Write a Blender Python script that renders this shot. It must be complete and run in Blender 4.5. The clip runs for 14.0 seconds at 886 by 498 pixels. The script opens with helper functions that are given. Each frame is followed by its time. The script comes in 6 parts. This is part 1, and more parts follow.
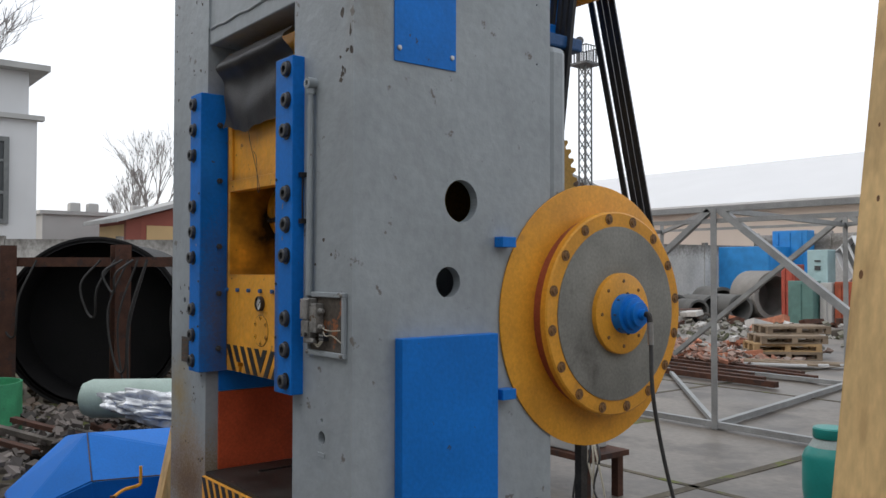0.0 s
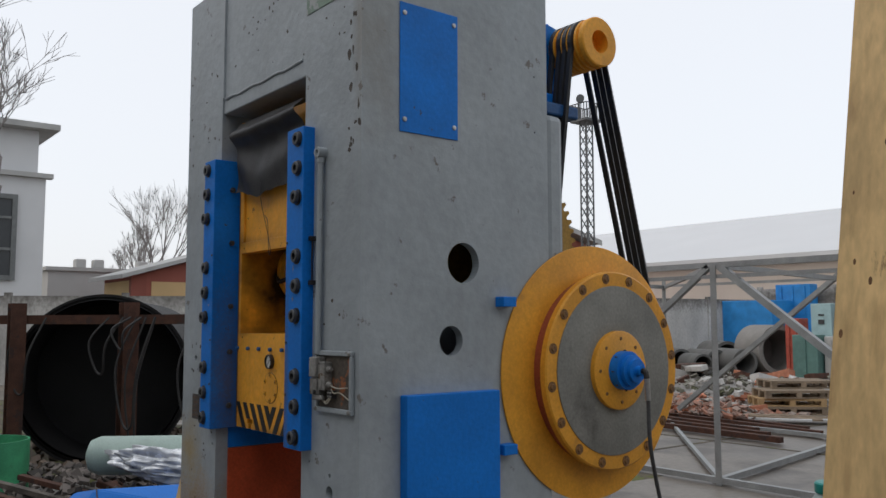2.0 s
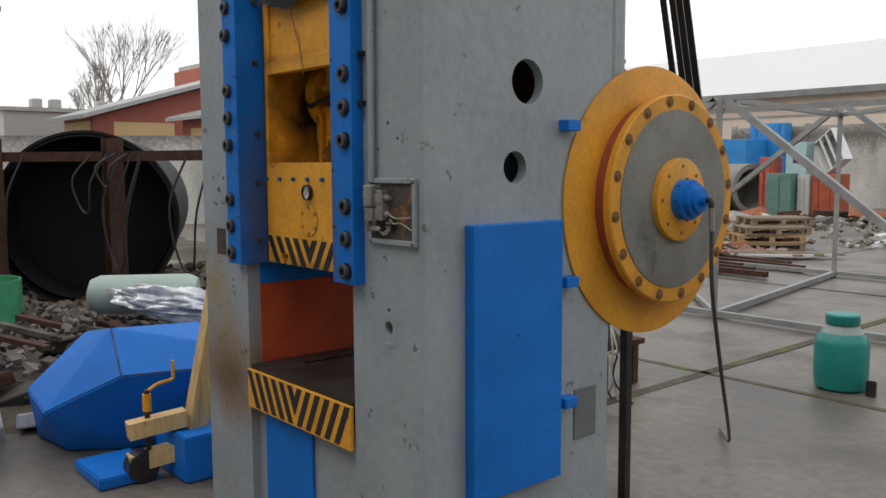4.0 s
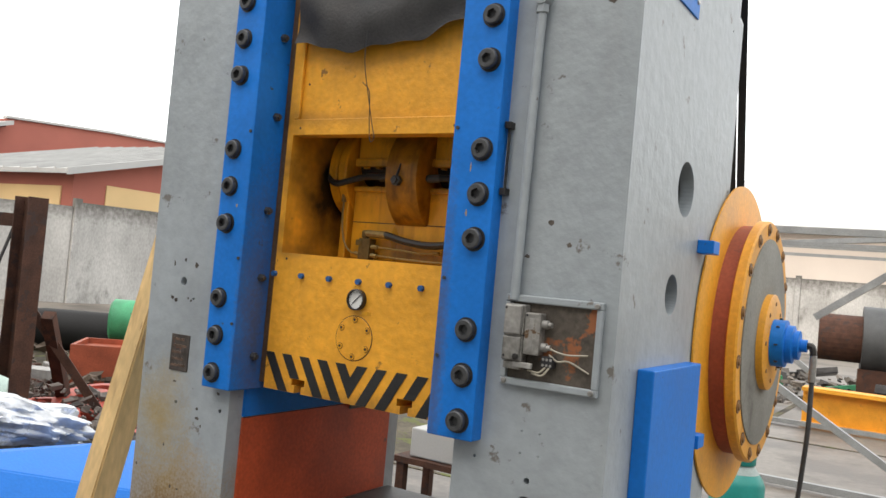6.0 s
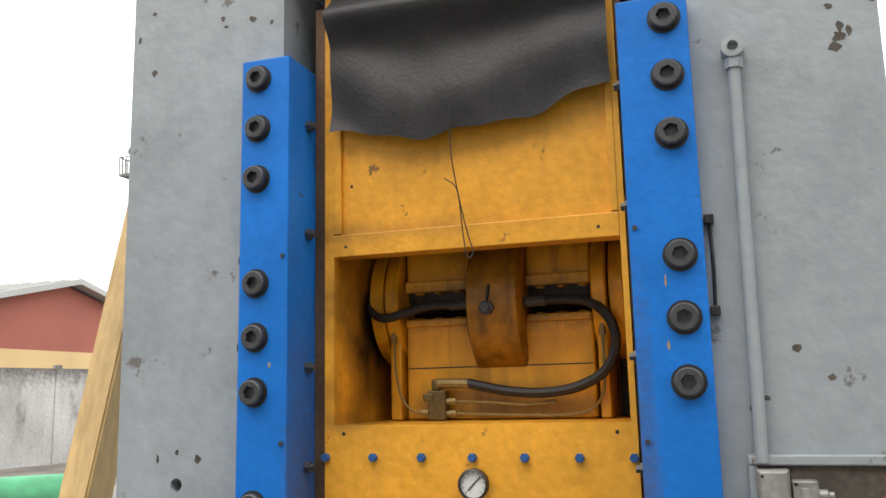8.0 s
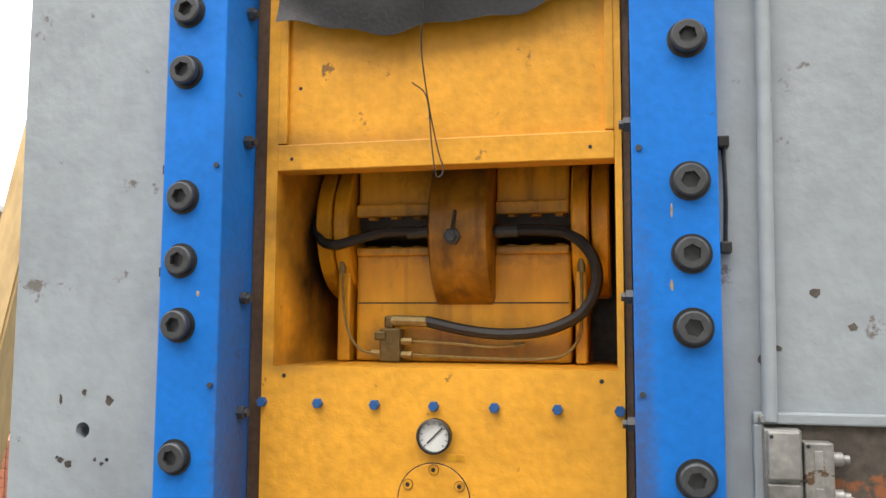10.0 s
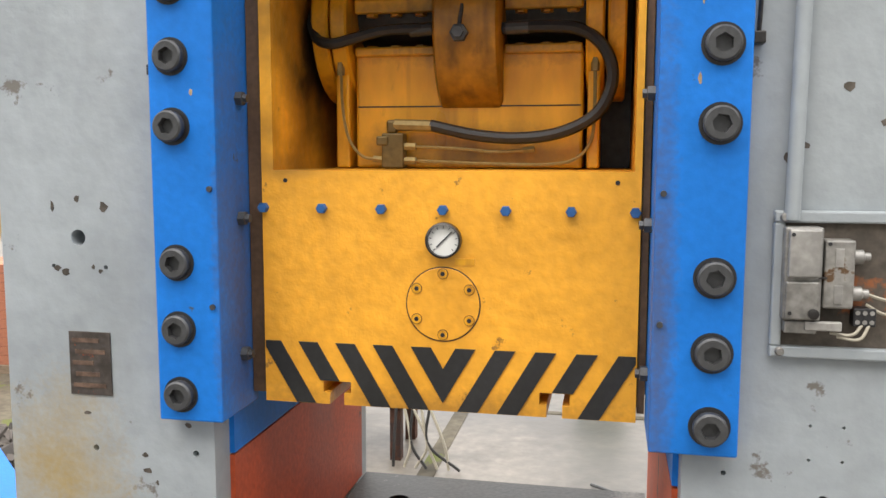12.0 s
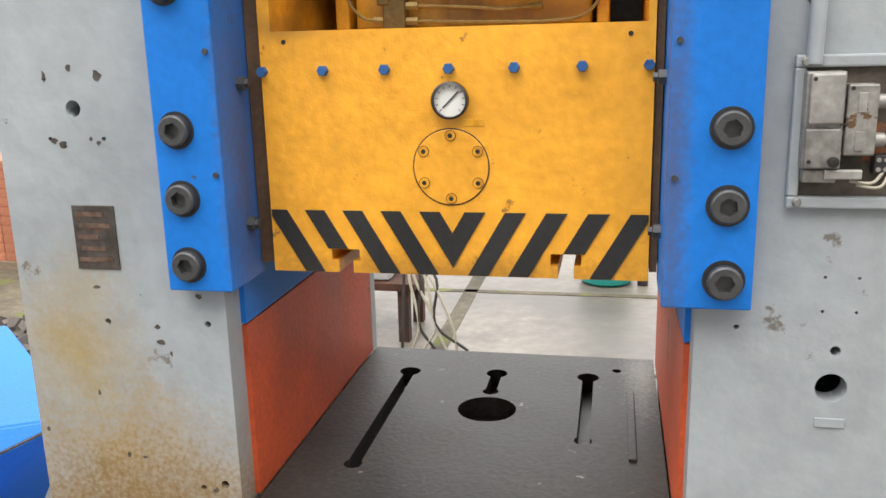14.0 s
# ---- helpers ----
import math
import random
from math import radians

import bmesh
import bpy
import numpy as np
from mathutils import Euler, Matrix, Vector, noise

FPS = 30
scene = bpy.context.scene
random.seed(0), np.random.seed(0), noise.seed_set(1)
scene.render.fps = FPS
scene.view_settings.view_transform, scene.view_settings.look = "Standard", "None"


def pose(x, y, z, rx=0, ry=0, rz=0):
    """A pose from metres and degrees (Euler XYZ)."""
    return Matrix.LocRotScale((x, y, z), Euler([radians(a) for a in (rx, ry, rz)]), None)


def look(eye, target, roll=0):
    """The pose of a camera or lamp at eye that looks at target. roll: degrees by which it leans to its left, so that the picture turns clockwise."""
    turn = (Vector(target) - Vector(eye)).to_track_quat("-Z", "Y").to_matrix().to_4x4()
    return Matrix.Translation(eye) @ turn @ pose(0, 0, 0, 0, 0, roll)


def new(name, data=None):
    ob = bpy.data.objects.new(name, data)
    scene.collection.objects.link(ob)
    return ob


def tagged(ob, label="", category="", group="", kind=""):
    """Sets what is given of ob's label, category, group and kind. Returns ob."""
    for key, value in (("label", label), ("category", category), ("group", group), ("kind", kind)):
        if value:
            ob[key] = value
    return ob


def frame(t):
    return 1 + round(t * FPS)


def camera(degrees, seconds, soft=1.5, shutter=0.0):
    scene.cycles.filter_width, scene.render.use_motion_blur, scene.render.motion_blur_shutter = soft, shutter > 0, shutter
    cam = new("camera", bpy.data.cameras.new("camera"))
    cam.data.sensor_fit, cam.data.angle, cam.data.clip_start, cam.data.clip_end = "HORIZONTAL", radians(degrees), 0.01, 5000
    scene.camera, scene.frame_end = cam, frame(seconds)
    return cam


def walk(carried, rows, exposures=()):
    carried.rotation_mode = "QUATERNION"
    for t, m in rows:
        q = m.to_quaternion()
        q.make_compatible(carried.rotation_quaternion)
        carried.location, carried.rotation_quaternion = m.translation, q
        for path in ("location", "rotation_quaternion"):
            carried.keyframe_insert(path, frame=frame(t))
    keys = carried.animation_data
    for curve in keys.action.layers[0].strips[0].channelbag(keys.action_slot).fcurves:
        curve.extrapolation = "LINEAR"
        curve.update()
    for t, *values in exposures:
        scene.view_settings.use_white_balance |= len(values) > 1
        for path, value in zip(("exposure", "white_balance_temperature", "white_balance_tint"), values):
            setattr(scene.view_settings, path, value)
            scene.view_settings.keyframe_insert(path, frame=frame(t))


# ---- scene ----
import itertools
cam = camera(55.5, 14.0)
PATH = [
    (0, (3.663, -1.462, 1.659), (2.097, -0.218, 1.705), 0.1),
    (0.5, (3.684, -1.505, 1.674), (2.129, -0.254, 1.803), 0.3),
    (1, (3.728, -1.519, 1.72), (2.179, -0.27, 1.928), 0.1),
    (1.5, (3.793, -1.54, 1.716), (2.237, -0.308, 1.963), -0.3),
    (2, (3.779, -1.551, 1.676), (2.214, -0.319, 1.851), -0.1),
    (2.5, (3.73, -1.542, 1.651), (2.146, -0.32, 1.645), -0.0),
    (3, (3.66, -1.535, 1.618), (2.085, -0.31, 1.493), 0.2),
    (3.2, (3.636, -1.532, 1.61), (2.063, -0.308, 1.437), 0.1),
    (5.3, (2.519, -1.907, 1.638), (1.174, -0.434, 1.494), 1.6),
    (5.5, (2.380, -1.900, 1.628), (1.076, -0.386, 1.529), 3.7),
    (5.9, (2.035, -1.877, 1.638), (0.976, -0.182, 1.553), 7.6),
    (6, (1.934, -1.846, 1.611), (0.886, -0.144, 1.668), 5.2),
    (6.2, (1.737, -1.816, 1.585), (0.752, -0.08, 1.703), 6.5),
    (6.5, (1.544, -1.785, 1.67), (0.735, 0.043, 1.722), 0.5),
    (7, (1.325, -1.749, 1.725), (0.509, 0.073, 1.838), 0.6),
    (7.2, (1.224, -1.715, 1.696), (0.425, 0.11, 1.87), -0.2),
    (9.3, (0.802, -1.385, 1.713), (0.401, 0.535, 2.104), 0.5),
    (9.5, (0.801, -1.37, 1.717), (0.38, 0.565, 2.0), 0.3),
    (10, (0.792, -1.349, 1.703), (0.35, 0.593, 1.888), 0.3),
    (10.5, (0.771, -1.324, 1.682), (0.337, 0.624, 1.805), 0.8),
    (11, (0.719, -1.29, 1.658), (0.293, 0.661, 1.54), 0.7),
    (11.5, (0.727, -1.293, 1.645), (0.324, 0.661, 1.506), 0.5),
    (12, (0.725, -1.295, 1.656), (0.336, 0.654, 1.436), 0.1),
    (12.5, (0.718, -1.289, 1.582), (0.337, 0.643, 1.231), -0.2),
    (13, (0.74, -1.284, 1.605), (0.34, 0.614, 1.117), -0.8),
    (13.5, (0.741, -1.287, 1.616), (0.345, 0.603, 1.096), -1.2),
    (14, (0.711, -1.275, 1.601), (0.321, 0.63, 1.13), -1.4),
]
walk(cam, [(t, look(eye, target, roll)) for t, eye, target, roll in PATH],
     [(0.0, -0.33, 6450, 12), (0.7, -0.42, 6450, 12), (1.5, -0.60, 6400, 12), (2.5, -0.74, 6500, 12), (3.2, -0.72, 6600, 12), (5.3, 0.54, 6900, 11), (7.2, 0.64, 6900, 11),
      (9.3, 1.12, 6900, 11), (11.0, 1.2, 6900, 12), (12.5, 1.28, 7000, 12), (14.0, 1.32, 7000, 12)])

# ---- light: overcast winter day ----
world = bpy.data.worlds.new("overcast_sky")
scene.world = world
world.use_nodes = True
wn, wl = world.node_tree.nodes, world.node_tree.links
sky = wn.new("ShaderNodeTexSky")
sky.sky_type = 'NISHITA'
sky.sun_disc = False
sky.sun_elevation, sky.sun_rotation = radians(28), radians(200)
sky.dust_density, sky.air_density = 4.0, 1.0
bg_blue = wn["Background"]
wl.new(sky.outputs[0], bg_blue.inputs[0])
bg_blue.inputs[1].default_value = 0.05
bg_cloud = wn.new("ShaderNodeBackground")
bg_cloud.inputs[0].default_value = (0.95, 0.98, 1.0, 1)
bg_cloud.inputs[1].default_value = 1.38
add = wn.new("ShaderNodeAddShader")
wl.new(bg_blue.outputs[0], add.inputs[0])
wl.new(bg_cloud.outputs[0], add.inputs[1])
wl.new(add.outputs[0], wn["World Output"].inputs[0])
sun_data = bpy.data.lights.new("sun", 'SUN')
sun_data.energy, sun_data.angle, sun_data.color = 0.5, radians(40), (1.0, 0.97, 0.93)
sun = new("sun", sun_data)
sun.matrix_world = look((0, 0, 20), (2.5, 9.0, 2))


# ---- materials ----
def mat(name, col, rough=0.5, metal=0.0, var=0.15, scale=5.0, bump=0.15, fine=80.0, chips=None, spec=0.4, stretch=(1, 1, 1), streaks=None):
    """Paint or raw surface: broad tone, fine grain, bump, and optional chips (colour, share, size) and drips (colour, share, size)."""
    m = bpy.data.materials.new(name)
    m.use_nodes = True
    n, l = m.node_tree.nodes, m.node_tree.links
    b = n["Principled BSDF"]
    tc = n.new("ShaderNodeTexCoord")
    mp = n.new("ShaderNodeMapping")
    mp.inputs["Scale"].default_value = stretch
    l.new(tc.outputs["Object"], mp.inputs[0])
    broad, grain = n.new("ShaderNodeTexNoise"), n.new("ShaderNodeTexNoise")
    for tex, sc, det in ((broad, scale, 6), (grain, fine, 4)):
        tex.inputs["Scale"].default_value, tex.inputs["Detail"].default_value = sc, det
        l.new(mp.outputs[0], tex.inputs["Vector"])
    ramp = n.new("ShaderNodeMapRange")
    ramp.inputs["From Min"].default_value, ramp.inputs["From Max"].default_value = 0.3, 0.7
    ramp.inputs["To Min"].default_value, ramp.inputs["To Max"].default_value = 1 - var, 1 + var * 0.6
    l.new(broad.outputs[0], ramp.inputs[0])
    r2 = n.new("ShaderNodeMapRange")
    r2.inputs["From Min"].default_value, r2.inputs["From Max"].default_value = 0.3, 0.7
    r2.inputs["To Min"].default_value, r2.inputs["To Max"].default_value = 1 - var * 0.5, 1 + var * 0.4
    l.new(grain.outputs[0], r2.inputs[0])
    mul = n.new("ShaderNodeMath")
    mul.operation = 'MULTIPLY'
    l.new(ramp.outputs[0], mul.inputs[0])
    l.new(r2.outputs[0], mul.inputs[1])
    tint = n.new("ShaderNodeVectorMath")
    tint.operation = 'SCALE'
    tint.inputs[0].default_value = col
    l.new(mul.outputs[0], tint.inputs["Scale"])
    colour = tint.outputs[0]
    height = grain.outputs[0]
    if chips:
        ccol, share, size, *blur = chips
        cn = n.new("ShaderNodeTexNoise")
        cn.inputs["Scale"].default_value, cn.inputs["Detail"].default_value = size, 8
        cn.inputs["Roughness"].default_value = 0.65
        l.new(mp.outputs[0], cn.inputs["Vector"])
        cr = n.new("ShaderNodeMapRange")
        cr.inputs["From Min"].default_value, cr.inputs["From Max"].default_value = 1 - share, 1 - share + (blur[0] if blur else 0.035)
        l.new(cn.outputs[0], cr.inputs[0])
        mix = n.new("ShaderNodeMix")
        mix.data_type = 'RGBA'
        mix.inputs["B"].default_value = (*ccol, 1)
        l.new(cr.outputs[0], mix.inputs["Factor"])
        l.new(colour, mix.inputs["A"])
        colour = mix.outputs["Result"]
    if streaks:
        scol, share, size = streaks
        sp = n.new("ShaderNodeMapping")
        sp.inputs["Scale"].default_value = (size, size, size * 0.07)
        l.new(tc.outputs["Object"], sp.inputs[0])
        sn = n.new("ShaderNodeTexNoise")
        sn.inputs["Scale"].default_value, sn.inputs["Detail"].default_value = 1.0, 7
        l.new(sp.outputs[0], sn.inputs["Vector"])
        sr = n.new("ShaderNodeMapRange")
        sr.inputs["From Min"].default_value, sr.inputs["From Max"].default_value = 0.52, 0.78
        sr.inputs["To Max"].default_value = share
        l.new(sn.outputs[0], sr.inputs[0])
        smix = n.new("ShaderNodeMix")
        smix.data_type = 'RGBA'
        smix.inputs["B"].default_value = (*scol, 1)
        l.new(sr.outputs[0], smix.inputs["Factor"])
        l.new(colour, smix.inputs["A"])
        colour = smix.outputs["Result"]
    l.new(colour, b.inputs["Base Color"])
    rr = n.new("ShaderNodeMapRange")
    rr.inputs["To Min"].default_value, rr.inputs["To Max"].default_value = max(0.05, rough - 0.12), min(1, rough + 0.12)
    l.new(broad.outputs[0], rr.inputs[0])
    l.new(rr.outputs[0], b.inputs["Roughness"])
    b.inputs["Metallic"].default_value = metal
    b.inputs["Specular IOR Level"].default_value = spec
    if bump:
        bp = n.new("ShaderNodeBump")
        bp.inputs["Strength"].default_value, bp.inputs["Distance"].default_value = bump, 0.004
        l.new(height, bp.inputs["Height"])
        l.new(bp.outputs[0], b.inputs["Normal"])
    return m


def stained(m, col, centre, size, strength, grain=0.0):
    """Adds a blotch of its own shape to a material: oil, rust, painted-in shade."""
    n, l = m.node_tree.nodes, m.node_tree.links
    b = n["Principled BSDF"]
    old = b.inputs["Base Color"].links[0].from_socket
    tc = n.new("ShaderNodeTexCoord")
    mp = n.new("ShaderNodeMapping")
    mp.inputs["Location"].default_value = [-c / k for c, k in zip(centre, size)]
    mp.inputs["Scale"].default_value = [1 / k for k in size]
    l.new(tc.outputs["Object"], mp.inputs[0])
    wob = n.new("ShaderNodeTexNoise")
    wob.inputs["Scale"].default_value, wob.inputs["Detail"].default_value = 9, 8
    l.new(tc.outputs["Object"], wob.inputs["Vector"])
    ln = n.new("ShaderNodeVectorMath")
    ln.operation = 'LENGTH'
    l.new(mp.outputs[0], ln.inputs[0])
    speck = n.new("ShaderNodeTexNoise")
    speck.inputs["Scale"].default_value, speck.inputs["Detail"].default_value = 110, 3
    l.new(tc.outputs["Object"], speck.inputs["Vector"])
    ss = n.new("ShaderNodeMath")
    ss.operation = 'MULTIPLY_ADD'
    ss.inputs[1].default_value = grain
    l.new(speck.outputs[0], ss.inputs[0])
    l.new(ln.outputs["Value"], ss.inputs[2])
    sm = n.new("ShaderNodeMath")
    sm.operation = 'MULTIPLY_ADD'
    sm.inputs[1].default_value = 1.6 - grain
    l.new(wob.outputs[0], sm.inputs[0])
    l.new(ss.outputs[0], sm.inputs[2])
    rg = n.new("ShaderNodeMapRange")
    rg.inputs["From Min"].default_value, rg.inputs["From Max"].default_value = 1.85, 0.9
    rg.inputs["To Min"].default_value, rg.inputs["To Max"].default_value = 0.0, strength
    l.new(sm.outputs[0], rg.inputs[0])
    mix = n.new("ShaderNodeMix")
    mix.data_type = 'RGBA'
    mix.inputs["B"].default_value = (*col, 1)
    l.new(rg.outputs[0], mix.inputs["Factor"])
    l.new(old, mix.inputs["A"])
    l.new(mix.outputs["Result"], b.inputs["Base Color"])
    return m


GREY = mat("grey_machine_paint", (0.335, 0.37, 0.39), 0.42, var=0.14, scale=3, bump=0.6, fine=26, chips=((0.16, 0.15, 0.135), 0.35, 11), streaks=((0.22, 0.215, 0.20), 0.16, 14))
stained(GREY, (0.36, 0.21, 0.04), (-0.17, 0.06, 0.70), (0.36, 0.5, 0.30), 0.95, 0.9)
stained(GREY, (0.35, 0.25, 0.09), (-0.27, 0.06, 1.05), (0.15, 0.5, 0.22), 0.85, 0.7)
stained(GREY, (0.10, 0.06, 0.03), (-0.16, 0.06, 0.66), (0.34, 0.5, 0.22), 0.75, 1.3)
stained(GREY, (0.20, 0.17, 0.12), (1.24, 0.06, 2.75), (0.05, 0.3, 0.45), 0.5, 0.5)
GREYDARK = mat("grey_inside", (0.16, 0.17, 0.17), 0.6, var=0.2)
BLUE = mat("blue_machine_paint", (0.004, 0.175, 0.62), 0.5, var=0.15, scale=4, bump=0.2, fine=60, spec=0.25, chips=((0.05, 0.07, 0.09), 0.325, 18))
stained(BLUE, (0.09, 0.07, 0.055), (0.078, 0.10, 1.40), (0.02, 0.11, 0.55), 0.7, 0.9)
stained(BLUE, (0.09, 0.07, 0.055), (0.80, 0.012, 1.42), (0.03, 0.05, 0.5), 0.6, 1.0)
YELLOW = mat("yellow_machine_paint", (0.84, 0.385, 0.035), 0.36, var=0.18, scale=5, bump=0.55, fine=48, streaks=((0.52, 0.24, 0.03), 0.30, 22), chips=((0.30, 0.14, 0.03), 0.355, 16))
stained(YELLOW, (0.26, 0.13, 0.03), (0.16, 0.14, 1.635), (0.10, 0.2, 0.03), 0.7)
stained(YELLOW, (0.30, 0.15, 0.03), (0.30, 0.14, 2.05), (0.25, 0.2, 0.03), 0.5)
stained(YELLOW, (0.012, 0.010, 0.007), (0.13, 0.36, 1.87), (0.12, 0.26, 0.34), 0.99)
# right cheek: darkness of the gap beside the rod, painted on
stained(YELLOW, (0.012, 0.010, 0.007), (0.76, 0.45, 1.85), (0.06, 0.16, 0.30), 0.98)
stained(YELLOW, (0.22, 0.11, 0.025), (0.441, 0.13, 1.21), (0.42, 0.2, 0.04), 0.6, 0.9)
YELLOWOIL = mat("oily_yellow_paint", (0.78, 0.37, 0.022), 0.3, var=0.25, scale=7, bump=0.3, fine=30, chips=((0.26, 0.10, 0.012), 0.36, 7, 0.12), stretch=(1, 1, 0.35), streaks=((0.22, 0.07, 0.01), 0.95, 24))
# shade of the gap between rod body and caps, painted into the yellow
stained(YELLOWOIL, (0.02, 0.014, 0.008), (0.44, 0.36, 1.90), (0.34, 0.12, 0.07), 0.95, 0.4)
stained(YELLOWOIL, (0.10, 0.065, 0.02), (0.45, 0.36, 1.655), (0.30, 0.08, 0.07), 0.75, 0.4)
GRIMY = mat("grimy_band_paint", (0.40, 0.17, 0.014), 0.35, var=0.5, scale=9, bump=0.5, fine=40, chips=((0.05, 0.025, 0.008), 0.40, 9, 0.12), streaks=((0.03, 0.018, 0.008), 0.8, 22))
# shade under the overhanging upper panel, painted into the cap colour
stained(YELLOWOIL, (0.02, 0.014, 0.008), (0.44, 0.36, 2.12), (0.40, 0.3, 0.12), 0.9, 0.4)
YELLOWSTAIN = mat("brown_screw_grime", (0.20, 0.09, 0.02), 0.6, var=0.4, scale=60)
YELLOWDISC = mat("yellow_wheel_paint", (0.78, 0.35, 0.03), 0.5, var=0.2, scale=4, bump=0.15, chips=((0.25, 0.12, 0.04), 0.40, 5, 0.16))
RED = mat("red_primer", (0.33, 0.075, 0.035), 0.6, var=0.3, scale=5, chips=((0.10, 0.04, 0.03), 0.32, 8))
REDORANGE = mat("orange_red_liner", (0.55, 0.09, 0.03), 0.5, var=0.3, scale=4, chips=((0.12, 0.06, 0.04), 0.34, 5))
BLACKPAINT = mat("black_stripe_paint", (0.025, 0.025, 0.025), 0.45, var=0.3, chips=((0.35, 0.18, 0.03), 0.27, 30))
STEEL = mat("oiled_dark_steel", (0.055, 0.052, 0.05), 0.4, 0.6, var=0.35, scale=10, bump=0.2)
BLACKOX = mat("black_oxide_bolt", (0.075, 0.077, 0.08), 0.4, 0.4, var=0.25, scale=20, bump=0.1)
TABLE = mat("oiled_table_steel", (0.045, 0.042, 0.038), 0.5, 0.35, var=0.5, scale=6, bump=0.25, chips=((0.20, 0.19, 0.17), 0.34, 22))
stained(TABLE, (0.30, 0.28, 0.25), (0.80, 0.85, 0.752), (0.06, 0.30, 0.2), 0.5, 1.3)
ZINC = mat("grey_felted_disc", (0.24, 0.235, 0.21), 0.75, 0.1, var=0.25, scale=5, bump=0.2, chips=((0.11, 0.10, 0.09), 0.44, 4, 0.14))
CHROME = mat("worn_bright_steel", (0.45, 0.45, 0.44), 0.35, 0.9, var=0.2)
CHROMEDULL = mat("dull_scuffed_steel", (0.36, 0.35, 0.33), 0.5, 0.5, var=0.3, scale=18)
BRASS = mat("brass_tube", (0.34, 0.25, 0.10), 0.5, 0.4, var=0.35)
BRASSOIL = mat("oily_dark_brass", (0.16, 0.11, 0.04), 0.4, 0.4, var=0.4)
RUBBER = mat("black_rubber", (0.025, 0.025, 0.027), 0.45, var=0.3, bump=0.1)
CLOTH = mat("grey_leatherette", (0.10, 0.098, 0.10), 0.38, var=0.25, scale=9, bump=0.3, fine=120)
DIAL = mat("white_dial", (0.75, 0.75, 0.72), 0.3, var=0.03, bump=0)
PLATE = mat("worn_nameplate", (0.10, 0.085, 0.075), 0.4, 0.5, var=0.4, scale=25, chips=((0.42, 0.10, 0.04), 0.40, 12))
ALU = mat("dirty_aluminium", (0.30, 0.29, 0.27), 0.45, 0.5, var=0.35, scale=20, chips=((0.15, 0.09, 0.05), 0.38, 20))
BOXDARK = mat("dirty_box_back", (0.09, 0.075, 0.06), 0.7, var=0.5, scale=10, chips=((0.28, 0.10, 0.04), 0.42, 7))
WIRE = mat("cream_wire", (0.36, 0.33, 0.26), 0.5, var=0.1, bump=0)
WOOD = mat("yellow_painted_timber", (0.70, 0.48, 0.22), 0.55, var=0.25, streaks=((0.30, 0.17, 0.07), 0.6, 24), scale=6, bump=0.3, fine=60, chips=((0.34, 0.20, 0.09), 0.37, 7), stretch=(1, 1, 0.25))
RUST = mat("rusty_steel", (0.085, 0.038, 0.024), 0.8, 0.2, var=0.4, scale=8, bump=0.4, chips=((0.05, 0.03, 0.025), 0.45, 6))
TANKM = mat("black_tank_steel", (0.014, 0.0135, 0.0135), 0.7, 0.2, var=0.5, scale=2, bump=0.3)
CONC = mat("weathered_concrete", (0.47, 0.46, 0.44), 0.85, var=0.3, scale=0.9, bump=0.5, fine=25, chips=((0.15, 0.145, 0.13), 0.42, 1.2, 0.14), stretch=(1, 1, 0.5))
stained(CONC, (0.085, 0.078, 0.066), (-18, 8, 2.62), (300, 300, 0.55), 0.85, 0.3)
GROUND = mat("wet_concrete_yard", (0.175, 0.153, 0.128), 0.45, var=0.35, scale=0.5, bump=0.5, fine=16, chips=((0.085, 0.073, 0.062), 0.52, 0.75, 0.10))
stained(GROUND, (0.085, 0.078, 0.07), (-0.1, 3.9, 0.0), (1.1, 0.5, 1.0), 0.85, 0.3)
stained(GROUND, (0.085, 0.078, 0.07), (0.7, 3.2, 0.0), (0.6, 1.2, 1.0), 0.75, 0.3)
SOIL = mat("earth_and_moss", (0.10, 0.085, 0.06), 0.9, var=0.5, scale=2, bump=0.8, fine=18, chips=((0.10, 0.11, 0.03), 0.45, 3))
GALV = mat("galvanised_frame", (0.30, 0.31, 0.31), 0.5, 0.3, var=0.2, scale=6)
TEAL = mat("teal_plastic", (0.012, 0.23, 0.20), 0.35, var=0.12, bump=0.05)
GREEN = mat("green_paint", (0.05, 0.30, 0.14), 0.5, var=0.25, chips=((0.05, 0.07, 0.05), 0.34, 8))
PALEGREEN = mat("pale_green_paint", (0.36, 0.46, 0.41), 0.5, var=0.15)
FOIL = mat("crumpled_plastic_film", (0.62, 0.64, 0.66), 0.25, 0.35, var=0.3, scale=12, bump=0.6, fine=22)
BRICK = mat("red_brick", (0.42, 0.17, 0.10), 0.85, var=0.3, scale=8, bump=0.4)
PALLET = mat("grey_pallet_wood", (0.26, 0.20, 0.14), 0.85, var=0.35, scale=8, stretch=(0.3, 1, 1))
SCRAP = mat("mixed_scrap", (0.11, 0.095, 0.08), 0.75, 0.2, var=0.6, scale=4, bump=0.4, chips=((0.24, 0.22, 0.20), 0.32, 3))
WHITEWALL = mat("white_render", (0.62, 0.63, 0.64), 0.85, var=0.06, scale=0.5, bump=0.1)
GREYWALL = mat("grey_render", (0.42, 0.42, 0.41), 0.85, var=0.08, scale=0.4)
REDWALL = mat("red_render", (0.36, 0.12, 0.09), 0.85, var=0.1, scale=0.6)
CREAM = mat("cream_render", (0.66, 0.47, 0.24), 0.85, var=0.08, scale=0.6)
